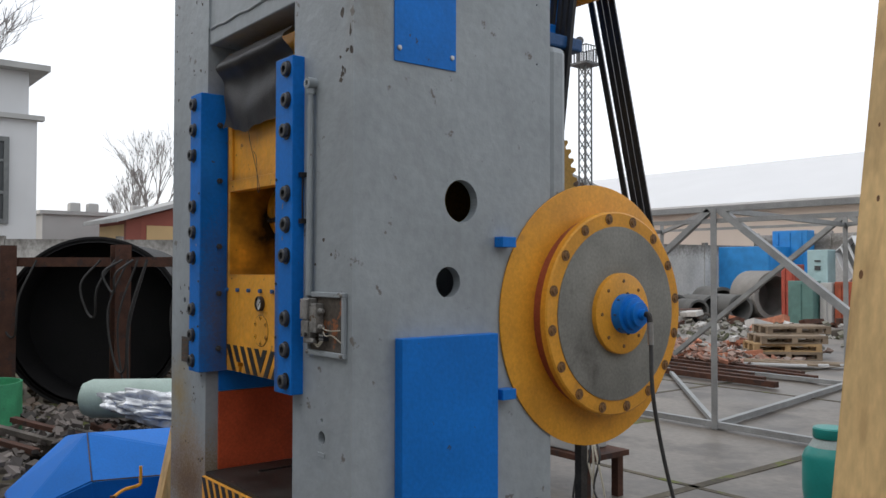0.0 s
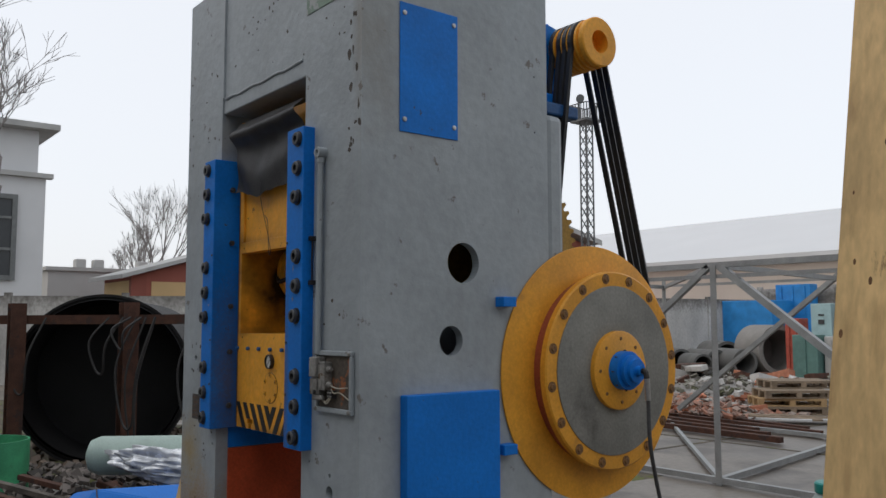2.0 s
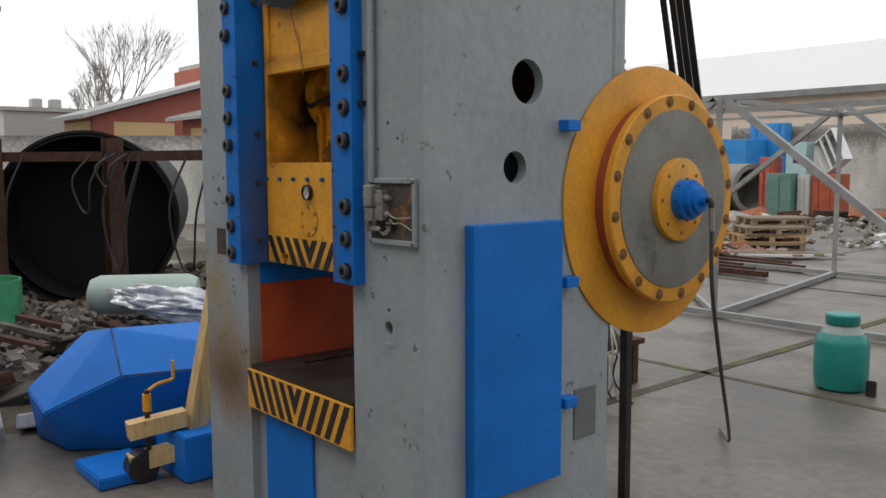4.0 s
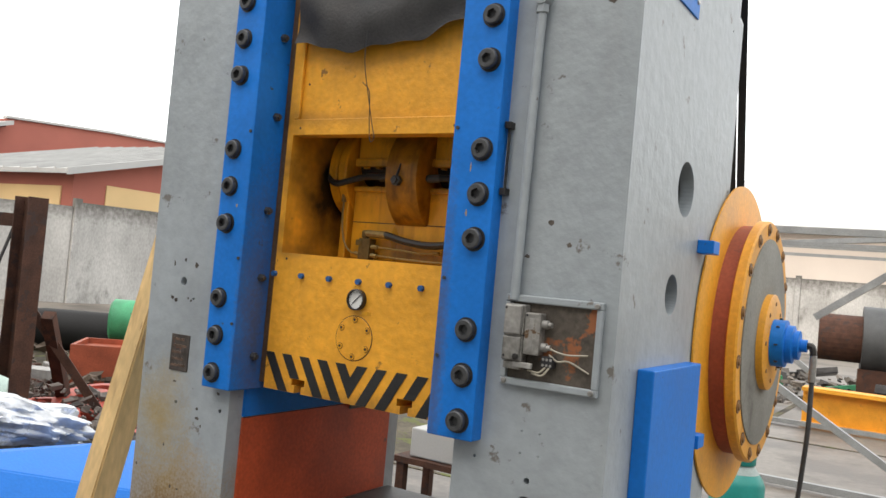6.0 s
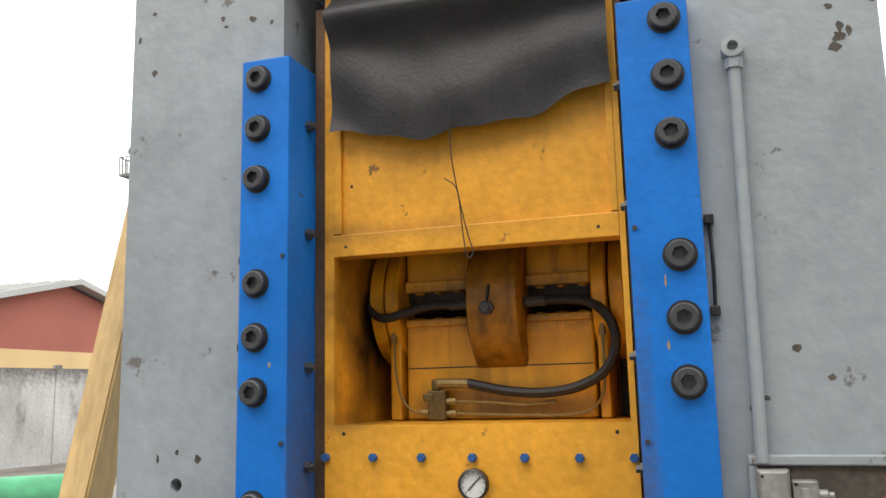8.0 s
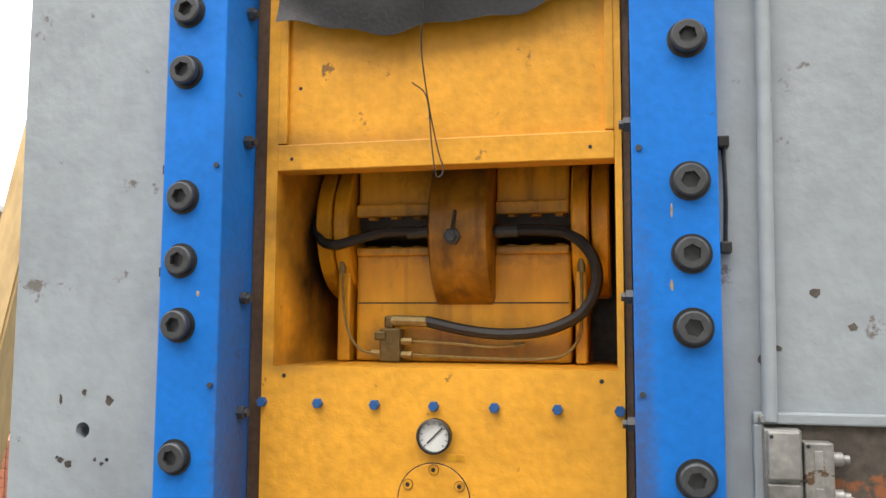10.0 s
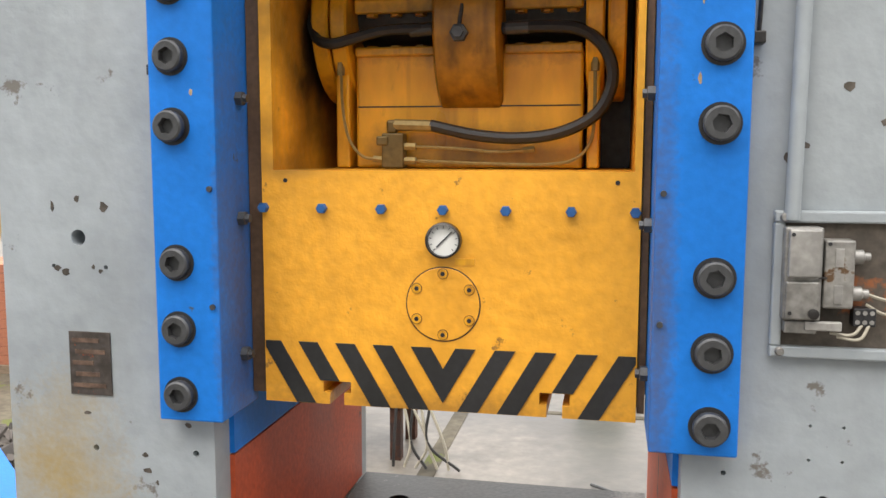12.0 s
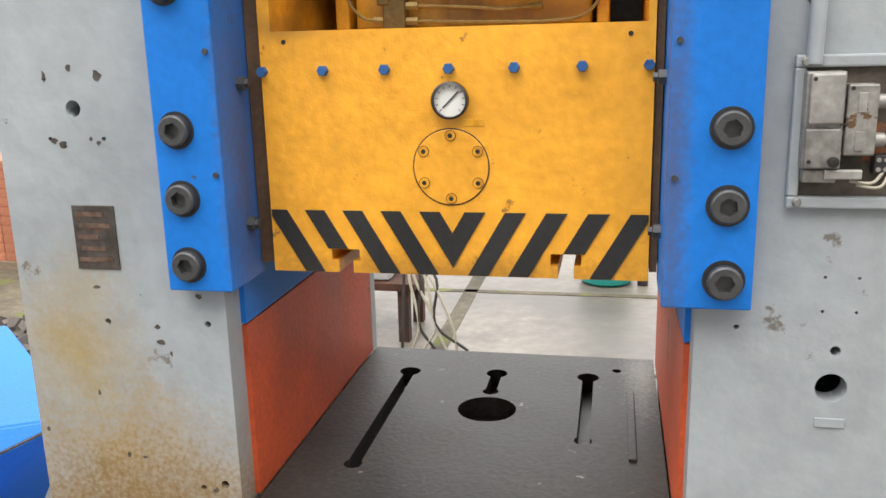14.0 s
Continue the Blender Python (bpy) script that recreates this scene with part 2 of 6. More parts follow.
ROOFGREY = mat("grey_roofing", (0.40, 0.40, 0.39), 0.7, var=0.15, scale=1)
ROOFWHITE = mat("white_sheet_roof", (0.58, 0.59, 0.60), 0.5, var=0.05, scale=0.4)
GLASSDARK = mat("dark_window_glass", (0.03, 0.035, 0.04), 0.1, var=0.1, bump=0)
BARK = mat("grey_bark", (0.24, 0.22, 0.21), 0.9, var=0.3)
LATTICE = mat("weathered_mast_steel", (0.13, 0.135, 0.14), 0.6, 0.3, var=0.2)
BLUEFAR = mat("blue_sheet_steel", (0.02, 0.22, 0.55), 0.45, var=0.2, scale=3, chips=((0.10, 0.08, 0.07), 0.30, 4))


# ---- mesh helpers ----
def part(name, bm, material, parent=None, label="", smooth=False):
    me = bpy.data.meshes.new(name)
    bmesh.ops.recalc_face_normals(bm, faces=bm.faces)
    if smooth:
        for f in bm.faces:
            f.smooth = True
        for e in bm.edges:
            if len(e.link_faces) == 2 and e.calc_face_angle(0) > 0.6:
                e.smooth = False
    bm.to_mesh(me)
    bm.free()
    me.materials.append(material)
    ob = new(name, me)
    if parent:
        ob.parent = parent
        ob.matrix_parent_inverse = parent.matrix_basis.inverted()
    if label:
        tagged(ob, label)
    return ob


def thing(name, label, category, at=(0, 0, 0), group="", kind=""):
    ob = new(name)
    ob.location = at
    ob.empty_display_size = 0.1
    return tagged(ob, label, category, group, kind)


def box(bm, x0, x1, y0, y1, z0, z1, bevel=0.0, m=None):
    r = bmesh.ops.create_cube(bm, size=1.0)
    vs = r["verts"]
    for v in vs:
        v.co = Vector((x0 + (v.co.x + 0.5) * (x1 - x0), y0 + (v.co.y + 0.5) * (y1 - y0), z0 + (v.co.z + 0.5) * (z1 - z0)))
    if bevel:
        es = list({e for v in vs for e in v.link_edges})
        r = bmesh.ops.bevel(bm, geom=es, offset=bevel, segments=2, affect='EDGES', profile=0.5)
        vs = list({v for f in r["faces"] for v in f.verts} | {v for v in vs if v.is_valid})
    if m is not None:
        bmesh.ops.transform(bm, matrix=m, verts=vs)
    return bm


def boxed(*a, **k):
    return box(bmesh.new(), *a, **k)


def beam(bm, p, q, w, h=None, up=(0, 0, 1)):
    """A bar of w by h from p to q."""
    p, q = Vector(p), Vector(q)
    d = (q - p)
    zax = d.normalized()
    xax = Vector(up).cross(zax)
    xax = xax.normalized() if xax.length > 1e-4 else Vector((1, 0, 0))
    yax = zax.cross(xax)
    h = h or w
    mtx = Matrix((xax, yax, zax)).transposed().to_4x4()
    mtx.translation = p
    return box(bm, -w / 2, w / 2, -h / 2, h / 2, 0, d.length, m=mtx)


def lathe(bm, rings, seg=32, m=None, cap=True):
    """Turned body about z: rings of (radius, height)."""
    loops = []
    for r, z in rings:
        loops.append([bm.verts.new((r * math.cos(6.2831853 * k / seg), r * math.sin(6.2831853 * k / seg), z)) for k in range(seg)])
    for a, b in zip(loops, loops[1:]):
        for k in range(seg):
            bm.faces.new((a[k], a[(k + 1) % seg], b[(k + 1) % seg], b[k]))
    if cap:
        bm.faces.new(loops[0][::-1])
        bm.faces.new(loops[-1])
    if m is not None:
        bmesh.ops.transform(bm, matrix=m, verts=[v for lp in loops for v in lp])
    return bm


def axis(p, d):
    """The pose that carries z onto d at p."""
    m = Vector(d).to_track_quat('Z', 'Y').to_matrix().to_4x4()
    m.translation = Vector(p)
    return m


def rod(bm, p, q, r, seg=12, r2=None):
    p, q = Vector(p), Vector(q)
    return lathe(bm, [(r, 0), (r2 or r, (q - p).length)], seg, axis(p, q - p))


def tube(bm, pts, r, seg=8, steps=6):
    """A round hose through the points, smoothed."""
    P = [Vector(p) for p in pts]
    P = [P[0] * 2 - P[1]] + P + [P[-1] * 2 - P[-2]]
    line = []
    for i in range(1, len(P) - 2):
        for k in range(steps):
            u = k / steps
            line.append(0.5 * ((2 * P[i]) + (P[i + 1] - P[i - 1]) * u + (2 * P[i - 1] - 5 * P[i] + 4 * P[i + 1] - P[i + 2]) * u * u + (3 * P[i] - P[i - 1] - 3 * P[i + 1] + P[i + 2]) * u ** 3))
    line.append(P[-2])
    loops, side = [], None
    for i, c in enumerate(line):
        d = (line[min(i + 1, len(line) - 1)] - line[max(i - 1, 0)]).normalized()
        side = d.orthogonal() if side is None else (side - d * side.dot(d))
        side.normalize()
        up = d.cross(side)
        loops.append([bm.verts.new(c + r * (side * math.cos(6.2831853 * k / seg) + up * math.sin(6.2831853 * k / seg))) for k in range(seg)])
    for a, b in zip(loops, loops[1:]):
        for k in range(seg):
            bm.faces.new((a[k], a[(k + 1) % seg], b[(k + 1) % seg], b[k]))
    bm.faces.new(loops[0][::-1])
    bm.faces.new(loops[-1])
    return bm


def prism(bm, outline, depth, m=None):
    """A plate with the given outline (x, z), from y = 0 to depth."""
    a = [bm.verts.new((x, 0, z)) for x, z in outline]
    b = [bm.verts.new((x, depth, z)) for x, z in outline]
    bm.faces.new(a)
    bm.faces.new(b[::-1])
    for k in range(len(a)):
        j = (k + 1) % len(a)
        bm.faces.new((a[k], b[k], b[j], a[j]))
    if m is not None:
        bmesh.ops.transform(bm, matrix=m, verts=a + b)
    return bm


def holed(bm, w, h, holes, thick, m, seg=28):
    """A plate w by h in x and z with round holes (x, z, r), thick along y."""
    es, vs, rims = [], [], []
    def loop(pts):
        ring = [bm.verts.new((x, 0, z)) for x, z in pts]
        vs.extend(ring)
        for k in range(len(ring)):
            es.append(bm.edges.new((ring[k], ring[(k + 1) % len(ring)])))
        return ring
    rims.append(loop([(0, 0), (w, 0), (w, h), (0, h)]))
    for x, z, r in holes:
        rims.append(loop([(x + r * math.cos(6.2831853 * k / seg), z + r * math.sin(6.2831853 * k / seg)) for k in range(seg)]))
    front = bmesh.ops.triangle_fill(bm, edges=es, use_beauty=True)["geom"]
    faces = [f for f in front if isinstance(f, bmesh.types.BMFace)]
    back = {v: bm.verts.new((v.co.x, thick, v.co.z)) for v in vs}
    for f in faces:
        bm.faces.new([back[v] for v in reversed(f.verts)])
    for ring in rims:
        for k in range(len(ring)):
            a, b = ring[k], ring[(k + 1) % len(ring)]
            bm.faces.new((a, b, back[b], back[a]))
    bmesh.ops.transform(bm, matrix=m, verts=vs + list(back.values()))
    return bm


def socket_head(r=0.026, out=0.015, seg=24):
    """A hexagon-socket screw head that looks along -y, its seat at y = 0."""
    bm = bmesh.new()
    hexr = [0.0125 * (r / 0.026) / math.cos(((6.2831853 * k / seg) % (math.pi / 3)) - math.pi / 6) for k in range(seg)]
    def ring(rad, y):
        return [bm.verts.new(((rad[k] if isinstance(rad, list) else rad) * math.cos(6.2831853 * k / seg), y, (rad[k] if isinstance(rad, list) else rad) * math.sin(6.2831853 * k / seg))) for k in range(seg)]
    loops = [ring(r, 0), ring(r, -out + 0.003), ring(r - 0.003, -out), ring(hexr, -out), ring([q * 0.97 for q in hexr], -out + 0.013)]
    for a, b in zip(loops, loops[1:]):
        for k in range(seg):
            bm.faces.new((a[k], a[(k + 1) % seg], b[(k + 1) % seg], b[k]))
    bm.faces.new(loops[-1])
    bm.faces.new(loops[0][::-1])
    return bm


def shared(name, me, parent, m, label=""):
    """One more object on a mesh that is there already."""
    ob = new(name, me)
    ob.parent = parent
    ob.matrix_basis = m
    ob.matrix_parent_inverse = parent.matrix_basis.inverted()
    if label:
        tagged(ob, label)
    return ob


# ---- the press frame ----
XL, XR, YF, YB, ZT = -0.375, 1.257, 0.061, 1.005, 3.31
OL, OR, OT = 0.037, 0.846, 2.665
press = thing("mechanical_press", "tall grey painted steel frame press with chipped paint standing in yard", "press", (0.44, 0.5, 0))

bm = bmesh.new()
holed(bm, OL - XL, ZT, [(-0.218 - XL, 1.508, 0.0145), (-0.218 - XL - 0.05, 1.56, 0.004), (-0.165 - XL, 1.56, 0.004), (-0.27 - XL, 1.455, 0.004), (-0.165 - XL, 1.455, 0.004),
                        (-0.2 - XL, 1.117, 0.006), (0.0 - XL, 1.12, 0.006), (0.005 - XL, 0.80, 0.008), (-0.04 - XL, 0.79, 0.006)], 0.04, Matrix.Translation((XL, YF, 0)))
part("front_plate", bm, GREY, press)
part("side_plate", boxed(XL, XL + 0.03, YF + 0.04, YB, 0, ZT), GREY, press)
part("side_plate", boxed(OL - 0.03, OL, YF + 0.04, YB, 0, ZT), GREY, press)
part("side_plate", boxed(XL + 0.03, OL - 0.03, YB - 0.03, YB, 0, ZT), GREY, press)
part("side_plate", boxed(XL + 0.03, OL - 0.03, YF + 0.04, YB - 0.03, ZT - 0.03, ZT), GREY, press)
bm = bmesh.new()
holed(bm, XR - OR, ZT, [(1.058 - OR, 1.059, 0.024), (1.06 - OR, 1.121, 0.008), (1.036 - OR, 1.24, 0.0025), (1.085 - OR, 1.24, 0.0025), (1.036 - OR, 1.185, 0.0025), (1.085 - OR, 1.185, 0.0025), (0.91 - OR, 1.155, 0.004)], 0.04, Matrix.Translation((OR, YF, 0)))
part("front_plate", bm, GREY, press)
bm = bmesh.new()
turn = Matrix.Translation((XR, YF + 0.04, 0)) @ Matrix(((0, -1, 0, 0), (1, 0, 0, 0), (0, 0, 1, 0), (0, 0, 0, 1)))
holed(bm, YB - YF - 0.04, ZT, [(0.536 - YF - 0.04, 1.909, 0.079), (0.474 - YF - 0.04, 1.608, 0.057), (0.93 - YF - 0.04, 2.48, 0.004), (0.93 - YF - 0.04, 2.72, 0.004)], 0.04, turn, 40)
part("side_plate", bm, GREY, press)
part("side_plate", boxed(OR, OR + 0.03, YF + 0.04, YB, 0, ZT), GREY, press)
part("side_plate", boxed(OR + 0.03, XR - 0.04, YB - 0.03, YB, 0, ZT), GREY, press)
part("side_plate", boxed(OR + 0.03, XR - 0.04, YF + 0.04, YB - 0.03, ZT - 0.03, ZT), GREY, press)
part("crown", boxed(OL, OR, YF + 0.006, YB, OT, ZT, 0.006), GREY, press)
part("crown_seam", boxed(OL + 0.004, OL + 0.014, YF - 0.004, YF + 0.006, 2.74, ZT - 0.002), GREY, press)
part("weld_bead", tube(bmesh.new(), [(0.06 + 0.075 * k, YF + 0.004, 2.735 + 0.004 * math.sin(k * 2.1)) for k in range(11)], 0.006), GREY, press)
part("bed", boxed(OL, OR, 0.10, YB, 0, 0.66), GREY, press)
part("repair_patch", boxed(0.85, 1.11, YF - 0.003, YF, 2.91, 3.07), mat("faded_green_primer", (0.22, 0.30, 0.24), 0.6, chips=((0.38, 0.40, 0.40), 0.45, 9)), press, "faded green primer patch")
# flaked paint on the front and along the corner
CHIP = mat("bare_chipped_steel", (0.10, 0.085, 0.07), 0.7, 0.2, var=0.5, scale=30)
rnd = random.Random(44)
spots = [(-0.268, 1.565), (-0.165, 1.565), (-0.218, 1.578), (-0.262, 1.452), (-0.175, 1.448), (-0.245, 1.445), (-0.19, 1.455)]
spots += [(rnd.uniform(1.17, 1.25), rnd.uniform(2.3, 3.25)) for k in range(26)]
spots += [(0.30 + 0.04 * k, 2.98 + 0.012 * k + rnd.uniform(-0.02, 0.02)) for k in range(11)]
spots += [(rnd.uniform(-0.36, 0.02), rnd.uniform(2.3, 3.25)) for k in range(16)]
spots += [(rnd.uniform(0.08, 1.2), rnd.uniform(2.72, 3.28)) for k in range(16)]
spots += [(rnd.uniform(-0.36, 0.02), rnd.uniform(0.75, 1.2)) for k in range(10)]
spots += [(rnd.uniform(0.98, 1.2), rnd.uniform(1.62, 1.9)) for k in range(4)]
for x, z in spots:
    if OL - 0.02 < x < OR + 0.02 and z < OT + 0.03:
        continue
    rx_, rz_ = rnd.uniform(0.003, 0.010), rnd.uniform(0.003, 0.011)
    if x > 1.16 and z > 2.2:
        rx_, rz_ = rx_ * 1.6, rz_ * 2.0
    ring_ = [(min(x + rx_ * rnd.uniform(0.5, 1.2) * math.cos(a), XR - 0.001), z + rz_ * rnd.uniform(0.5, 1.2) * math.sin(a)) for a in [6.2831853 * k / 9 for k in range(9)]]
    yy = YF + (0.006 if OL < x < OR else 0.0) - 0.0008
    part("paint_chip", prism(bmesh.new(), ring_, 0.003, Matrix.Translation((0, yy, 0))), CHIP, press)
# liners inside the throat
for x0, x1 in ((OL, OL + 0.010), (OR - 0.010, OR)):
    part("throat_liner", boxed(x0, x1, 0.12, 0.93, 0.752, 1.10), REDORANGE, press, "worn orange-red painted liner")
    part("throat_liner", boxed(x0, x1, 0.12, 0.93, 1.104, 1.24), BLUE, press, "blue painted liner strip")
# bolster plate with keyhole slots
def slotted(bm, outer, loops, z0, z1):
    """A plate between two heights with through slots, all outlines in x and y."""
    es, rims = [], []
    for pts in [outer] + loops:
        ring = [bm.verts.new((x, y, z1)) for x, y in pts]
        es += [bm.edges.new((ring[k - 1], ring[k])) for k in range(len(ring))]
        rims.append(ring)
    faces = [f for f in bmesh.ops.triangle_fill(bm, edges=es, use_beauty=True)["geom"] if isinstance(f, bmesh.types.BMFace)]
    low = {v: bm.verts.new((v.co.x, v.co.y, z0)) for ring in rims for v in ring}
    for f in faces:
        bm.faces.new([low[v] for v in reversed(f.verts)])
    for ring in rims:
        for k in range(len(ring)):
            bm.faces.new((ring[k - 1], ring[k], low[ring[k]], low[ring[k - 1]]))
    return bm


def keyhole(x, y0, y1, w=0.014, r=0.028):
    """A straight slot with a round eye at each end."""
    up = [(x + r * math.cos(a), y1 + r * math.sin(a)) for a in [radians(-60 + 300 * k / 14) for k in range(15)]]
    dn = [(x + 0.02 * math.cos(a), y0 + 0.02 * math.sin(a)) for a in [radians(135 + 270 * k / 12) for k in range(13)]]
    return up + dn


SLOTS = [keyhole(0.192, 0.265, 0.785), keyhole(0.424, 0.68, 0.80), keyhole(0.662, 0.44, 0.805)]
SLOTS.append([(0.430 + 0.070 * math.cos(6.2831853 * k / 32), 0.575 + 0.070 * math.sin(6.2831853 * k / 32)) for k in range(32)])
SLOTS.append([(0.735 + 0.012 * math.cos(6.2831853 * k / 12), 0.86 + 0.012 * math.sin(6.2831853 * k / 12)) for k in range(12)])
part("bolster_plate", slotted(bmesh.new(), [(0.052, 0.06), (0.832, 0.06), (0.832, 0.955), (0.052, 0.955)], SLOTS, 0.700, 0.752), TABLE, press, "dark oiled slotted steel table")
part("bolster_base", boxed(0.052, 0.832, 0.06, 0.955, 0.66, 0.699), STEEL, press, "dark oiled steel base plate")
part("bolster_bar", boxed(0.758, 0.776, 0.36, 0.72, 0.7525, 0.757, 0.002), TABLE, press)



def clipped(poly, i, val, sign):
    """The part of a polygon with sign * (coordinate i - val) >= 0."""
    out = []
    for p_, q_ in zip(poly, poly[1:] + poly[:1]):
        a, c = sign * (p_[i] - val), sign * (q_[i] - val)
        if a >= 0:
            out.append(p_)
        if a * c < 0:
            f = a / (a - c)
            out.append((p_[0] + f * (q_[0] - p_[0]), p_[1] + f * (q_[1] - p_[1])))
    return out


def stripes(parent, x0, x1, z0, z1, y, mid, pitch, width, lean, gaps=(), count=5):
    """Black bars that lean to the middle, one mesh a bar, cut round the slots."""
    for sgn in (-1, 1):
        for k in range(count):
            top = 0.022 + pitch * k
            bar = [(mid + sgn * o, z) for o, z in ((top, z1), (top + width, z1), (top + width - lean, z0), (top - lean, z0))]
            bar = clipped(bar, 0, mid, sgn)
            bar = clipped(clipped(bar, 0, x0, 1), 0, x1, -1)
            pieces = [bar]
            for ga, gb, gz in gaps:
                more = []
                for p_ in pieces:
                    low = clipped(p_, 1, gz, -1)
                    more += [clipped(p_, 1, gz, 1), clipped(low, 0, ga, -1), clipped(low, 0, gb, 1)]
                pieces = [p_ for p_ in more if len(p_) > 2]
            b = bmesh.new()
            for p_ in pieces:
                area = abs(sum(p_[i - 1][0] * p_[i][1] - p_[i][0] * p_[i - 1][1] for i in range(len(p_)))) / 2
                if area > 2e-5:
                    prism(b, p_, 0.003, Matrix.Translation((0, y, 0)))
            if b.faces:
                part("hazard_stripe", b, BLACKPAINT, parent)
            else:
                b.free()


edge = part("bed_guard_plate", boxed(OL + 0.006, OR - 0.006, 0.045, 0.060, 0.565, 0.735, 0.003), YELLOW, press, "yellow and black striped edge plate")
stripes(edge, OL + 0.01, OR - 0.01, 0.575, 0.73, 0.0425, 0.441, 0.068, 0.034, 0.075, (), 6)
part("die_cushion_door", boxed(0.12, 0.50, 0.085, 0.10, 0.1, 0.54, 0.004), BLUE, press, "blue lower cover")

BOLTBLUE = mat("dull_blue_bolt", (0.02, 0.10, 0.28), 0.5, var=0.2)
CHIPTAN = mat("tan_undercoat", (0.50, 0.36, 0.20), 0.7, var=0.4, scale=40)
# guide rails with their screws
head_me = None
RAILZ = [1.244 + 0.115 * k for k in (0, 1, 2, 4, 5, 6, 8, 9, 10)]
for x0, x1, bx, inner in ((-0.04, 0.078, 0.002, 1), (0.790, 0.923, 0.880, -1)):
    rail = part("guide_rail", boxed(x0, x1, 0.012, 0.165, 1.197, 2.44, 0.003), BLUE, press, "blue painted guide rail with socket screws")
    for k, z in enumerate(RAILZ):
        if head_me is None:
            ob = part("socket_screw", socket_head(), BLACKOX, rail, smooth=True)
            head_me = ob.data
            ring_ob = part("counterbore", lathe(bmesh.new(), [(0.0315, 0), (0.0315, 0.002)], 28, axis((0, 0, 0), (0, -1, 0))), RUBBER, rail)
            ring_me = ring_ob.data
            ob.matrix_basis = Matrix.Translation((bx, 0.0105, z))
            ring_ob.matrix_basis = Matrix.Translation((bx, 0.0122, z))
        else:
            out = 0.006 * ((k * 7 + (3 if inner > 0 else 0)) % 3 == 0)
            shared("socket_screw", head_me, rail, Matrix.Translation((bx, 0.0105 - out, z)) @ pose(0, 0, 0, 0, 23 * k, 0))
            shared("counterbore", ring_me, rail, Matrix.Translation((bx, 0.0122, z)))
    face = x1 if inner > 0 else x0
    for z in (1.30, 1.545, 1.755, 2.05, 2.30):
        part("side_screw", lathe(bmesh.new(), [(0.013, 0), (0.013, 0.012), (0.008, 0.013), (0.008, 0.020)], 6, axis((face, 0.10, z), (inner, 0, 0))), BLACKOX, rail)
    for z in (1.40, 1.60, 1.99):
        part("stud", lathe(bmesh.new(), [(0.005, 0), (0.005, 0.004)], 8, axis((x1 - 0.012 if inner > 0 else x0 + 0.012, 0.012, z), (0, -1, 0))), BLACKOX, rail)
    gx0, gx1 = (0.080, 0.104) if inner > 0 else (0.776, 0.788)
    part("gib", boxed(gx0, gx1, 0.138, 0.30, 1.22, 2.60), mat("rusty_gib", (0.14, 0.08, 0.045), 0.5, 0.3, var=0.4), press, "oily rust-brown gib")
    part("rear_guide", boxed(x0 + 0.09 if inner > 0 else x0 - 0.09, x1 + 0.06 if inner > 0 else x1 - 0.09, 0.80, 0.98, 1.20, 2.44, 0.004), STEEL, press, "dark rear slide guide")
    for k in range(9):
        x, z = rnd.uniform(x0 + 0.02, x1 - 0.02), rnd.uniform(1.3, 1.95)
        if min(abs(z - q_) for q_ in RAILZ) < 0.045:
            continue
        ra_, rb_ = rnd.uniform(0.002, 0.004), rnd.uniform(0.004, 0.013)
        ring_ = [(x + ra_ * rnd.uniform(0.5, 1.2) * math.cos(a), z + rb_ * rnd.uniform(0.6, 1.2) * math.sin(a)) for a in [6.2831853 * j / 8 for j in range(8)]]
        part("paint_chip", prism(bmesh.new(), ring_, 0.003, Matrix.Translation((0, 0.0114, 0))), CHIPTAN, rail)
# sloped rear brackets seen under the slide
for sx, x in ((1, OL + 0.012), (-1, OR - 0.012)):
    b = bmesh.new()
    prism(b, [(0, 0), (0.16, 0.0), (0.10, -0.14), (0, -0.26)], 0.16, Matrix.Translation((x, 0.66, 1.34)) @ Matrix.Diagonal((sx, 1, 1, 1)))
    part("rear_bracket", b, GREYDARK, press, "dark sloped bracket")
# lubrication lines beside the rails
for x, z0, z1 in ((-0.048, 1.80, 1.99), (0.934, 1.83, 2.0)):
    b = tube(bmesh.new(), [(x, 0.05, z0), (x + 0.002, 0.047, (z0 + z1) / 2), (x, 0.05, z1)], 0.0035)
    for z in (z0, z1):
        box(b, x - 0.009, x + 0.009, 0.036, 0.062, z - 0.008, z + 0.010, 0.002)
    part("grease_line", b, STEEL, press, "thin dark grease line with elbows")

# ---- the slide ----
slide = thing("press_slide", "yellow painted press slide with hazard stripes and pressure gauge", "press slide", (0.441, 0.5, 1.206))
SL, SR, SY, SB, ST = 0.108, 0.774, 0.13, 1.206, 1.63
tee = []
for c in (0.245, 0.637):
    tee += [(c - 0.0135, SB), (c - 0.0135, SB + 0.022), (c - 0.026, SB + 0.022), (c - 0.026, SB + 0.043), (c + 0.026, SB + 0.043), (c + 0.026, SB + 0.022), (c + 0.0135, SB + 0.022), (c + 0.0135, SB)]
b = bmesh.new()
prism(b, [(SL, SB), *tee, (SR, SB), (SR, ST), (SL, ST)], 0.66, Matrix.Translation((0, SY, 0)))
lower = part("slide_body", b, YELLOW, slide)
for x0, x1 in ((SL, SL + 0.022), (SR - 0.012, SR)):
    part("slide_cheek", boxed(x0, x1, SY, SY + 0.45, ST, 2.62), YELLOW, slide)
upper = part("upper_panel", boxed(SL + 0.022, SR - 0.012, SY + 0.010, SY + 0.05, 1.998, 2.60, 0.002), YELLOW, slide)
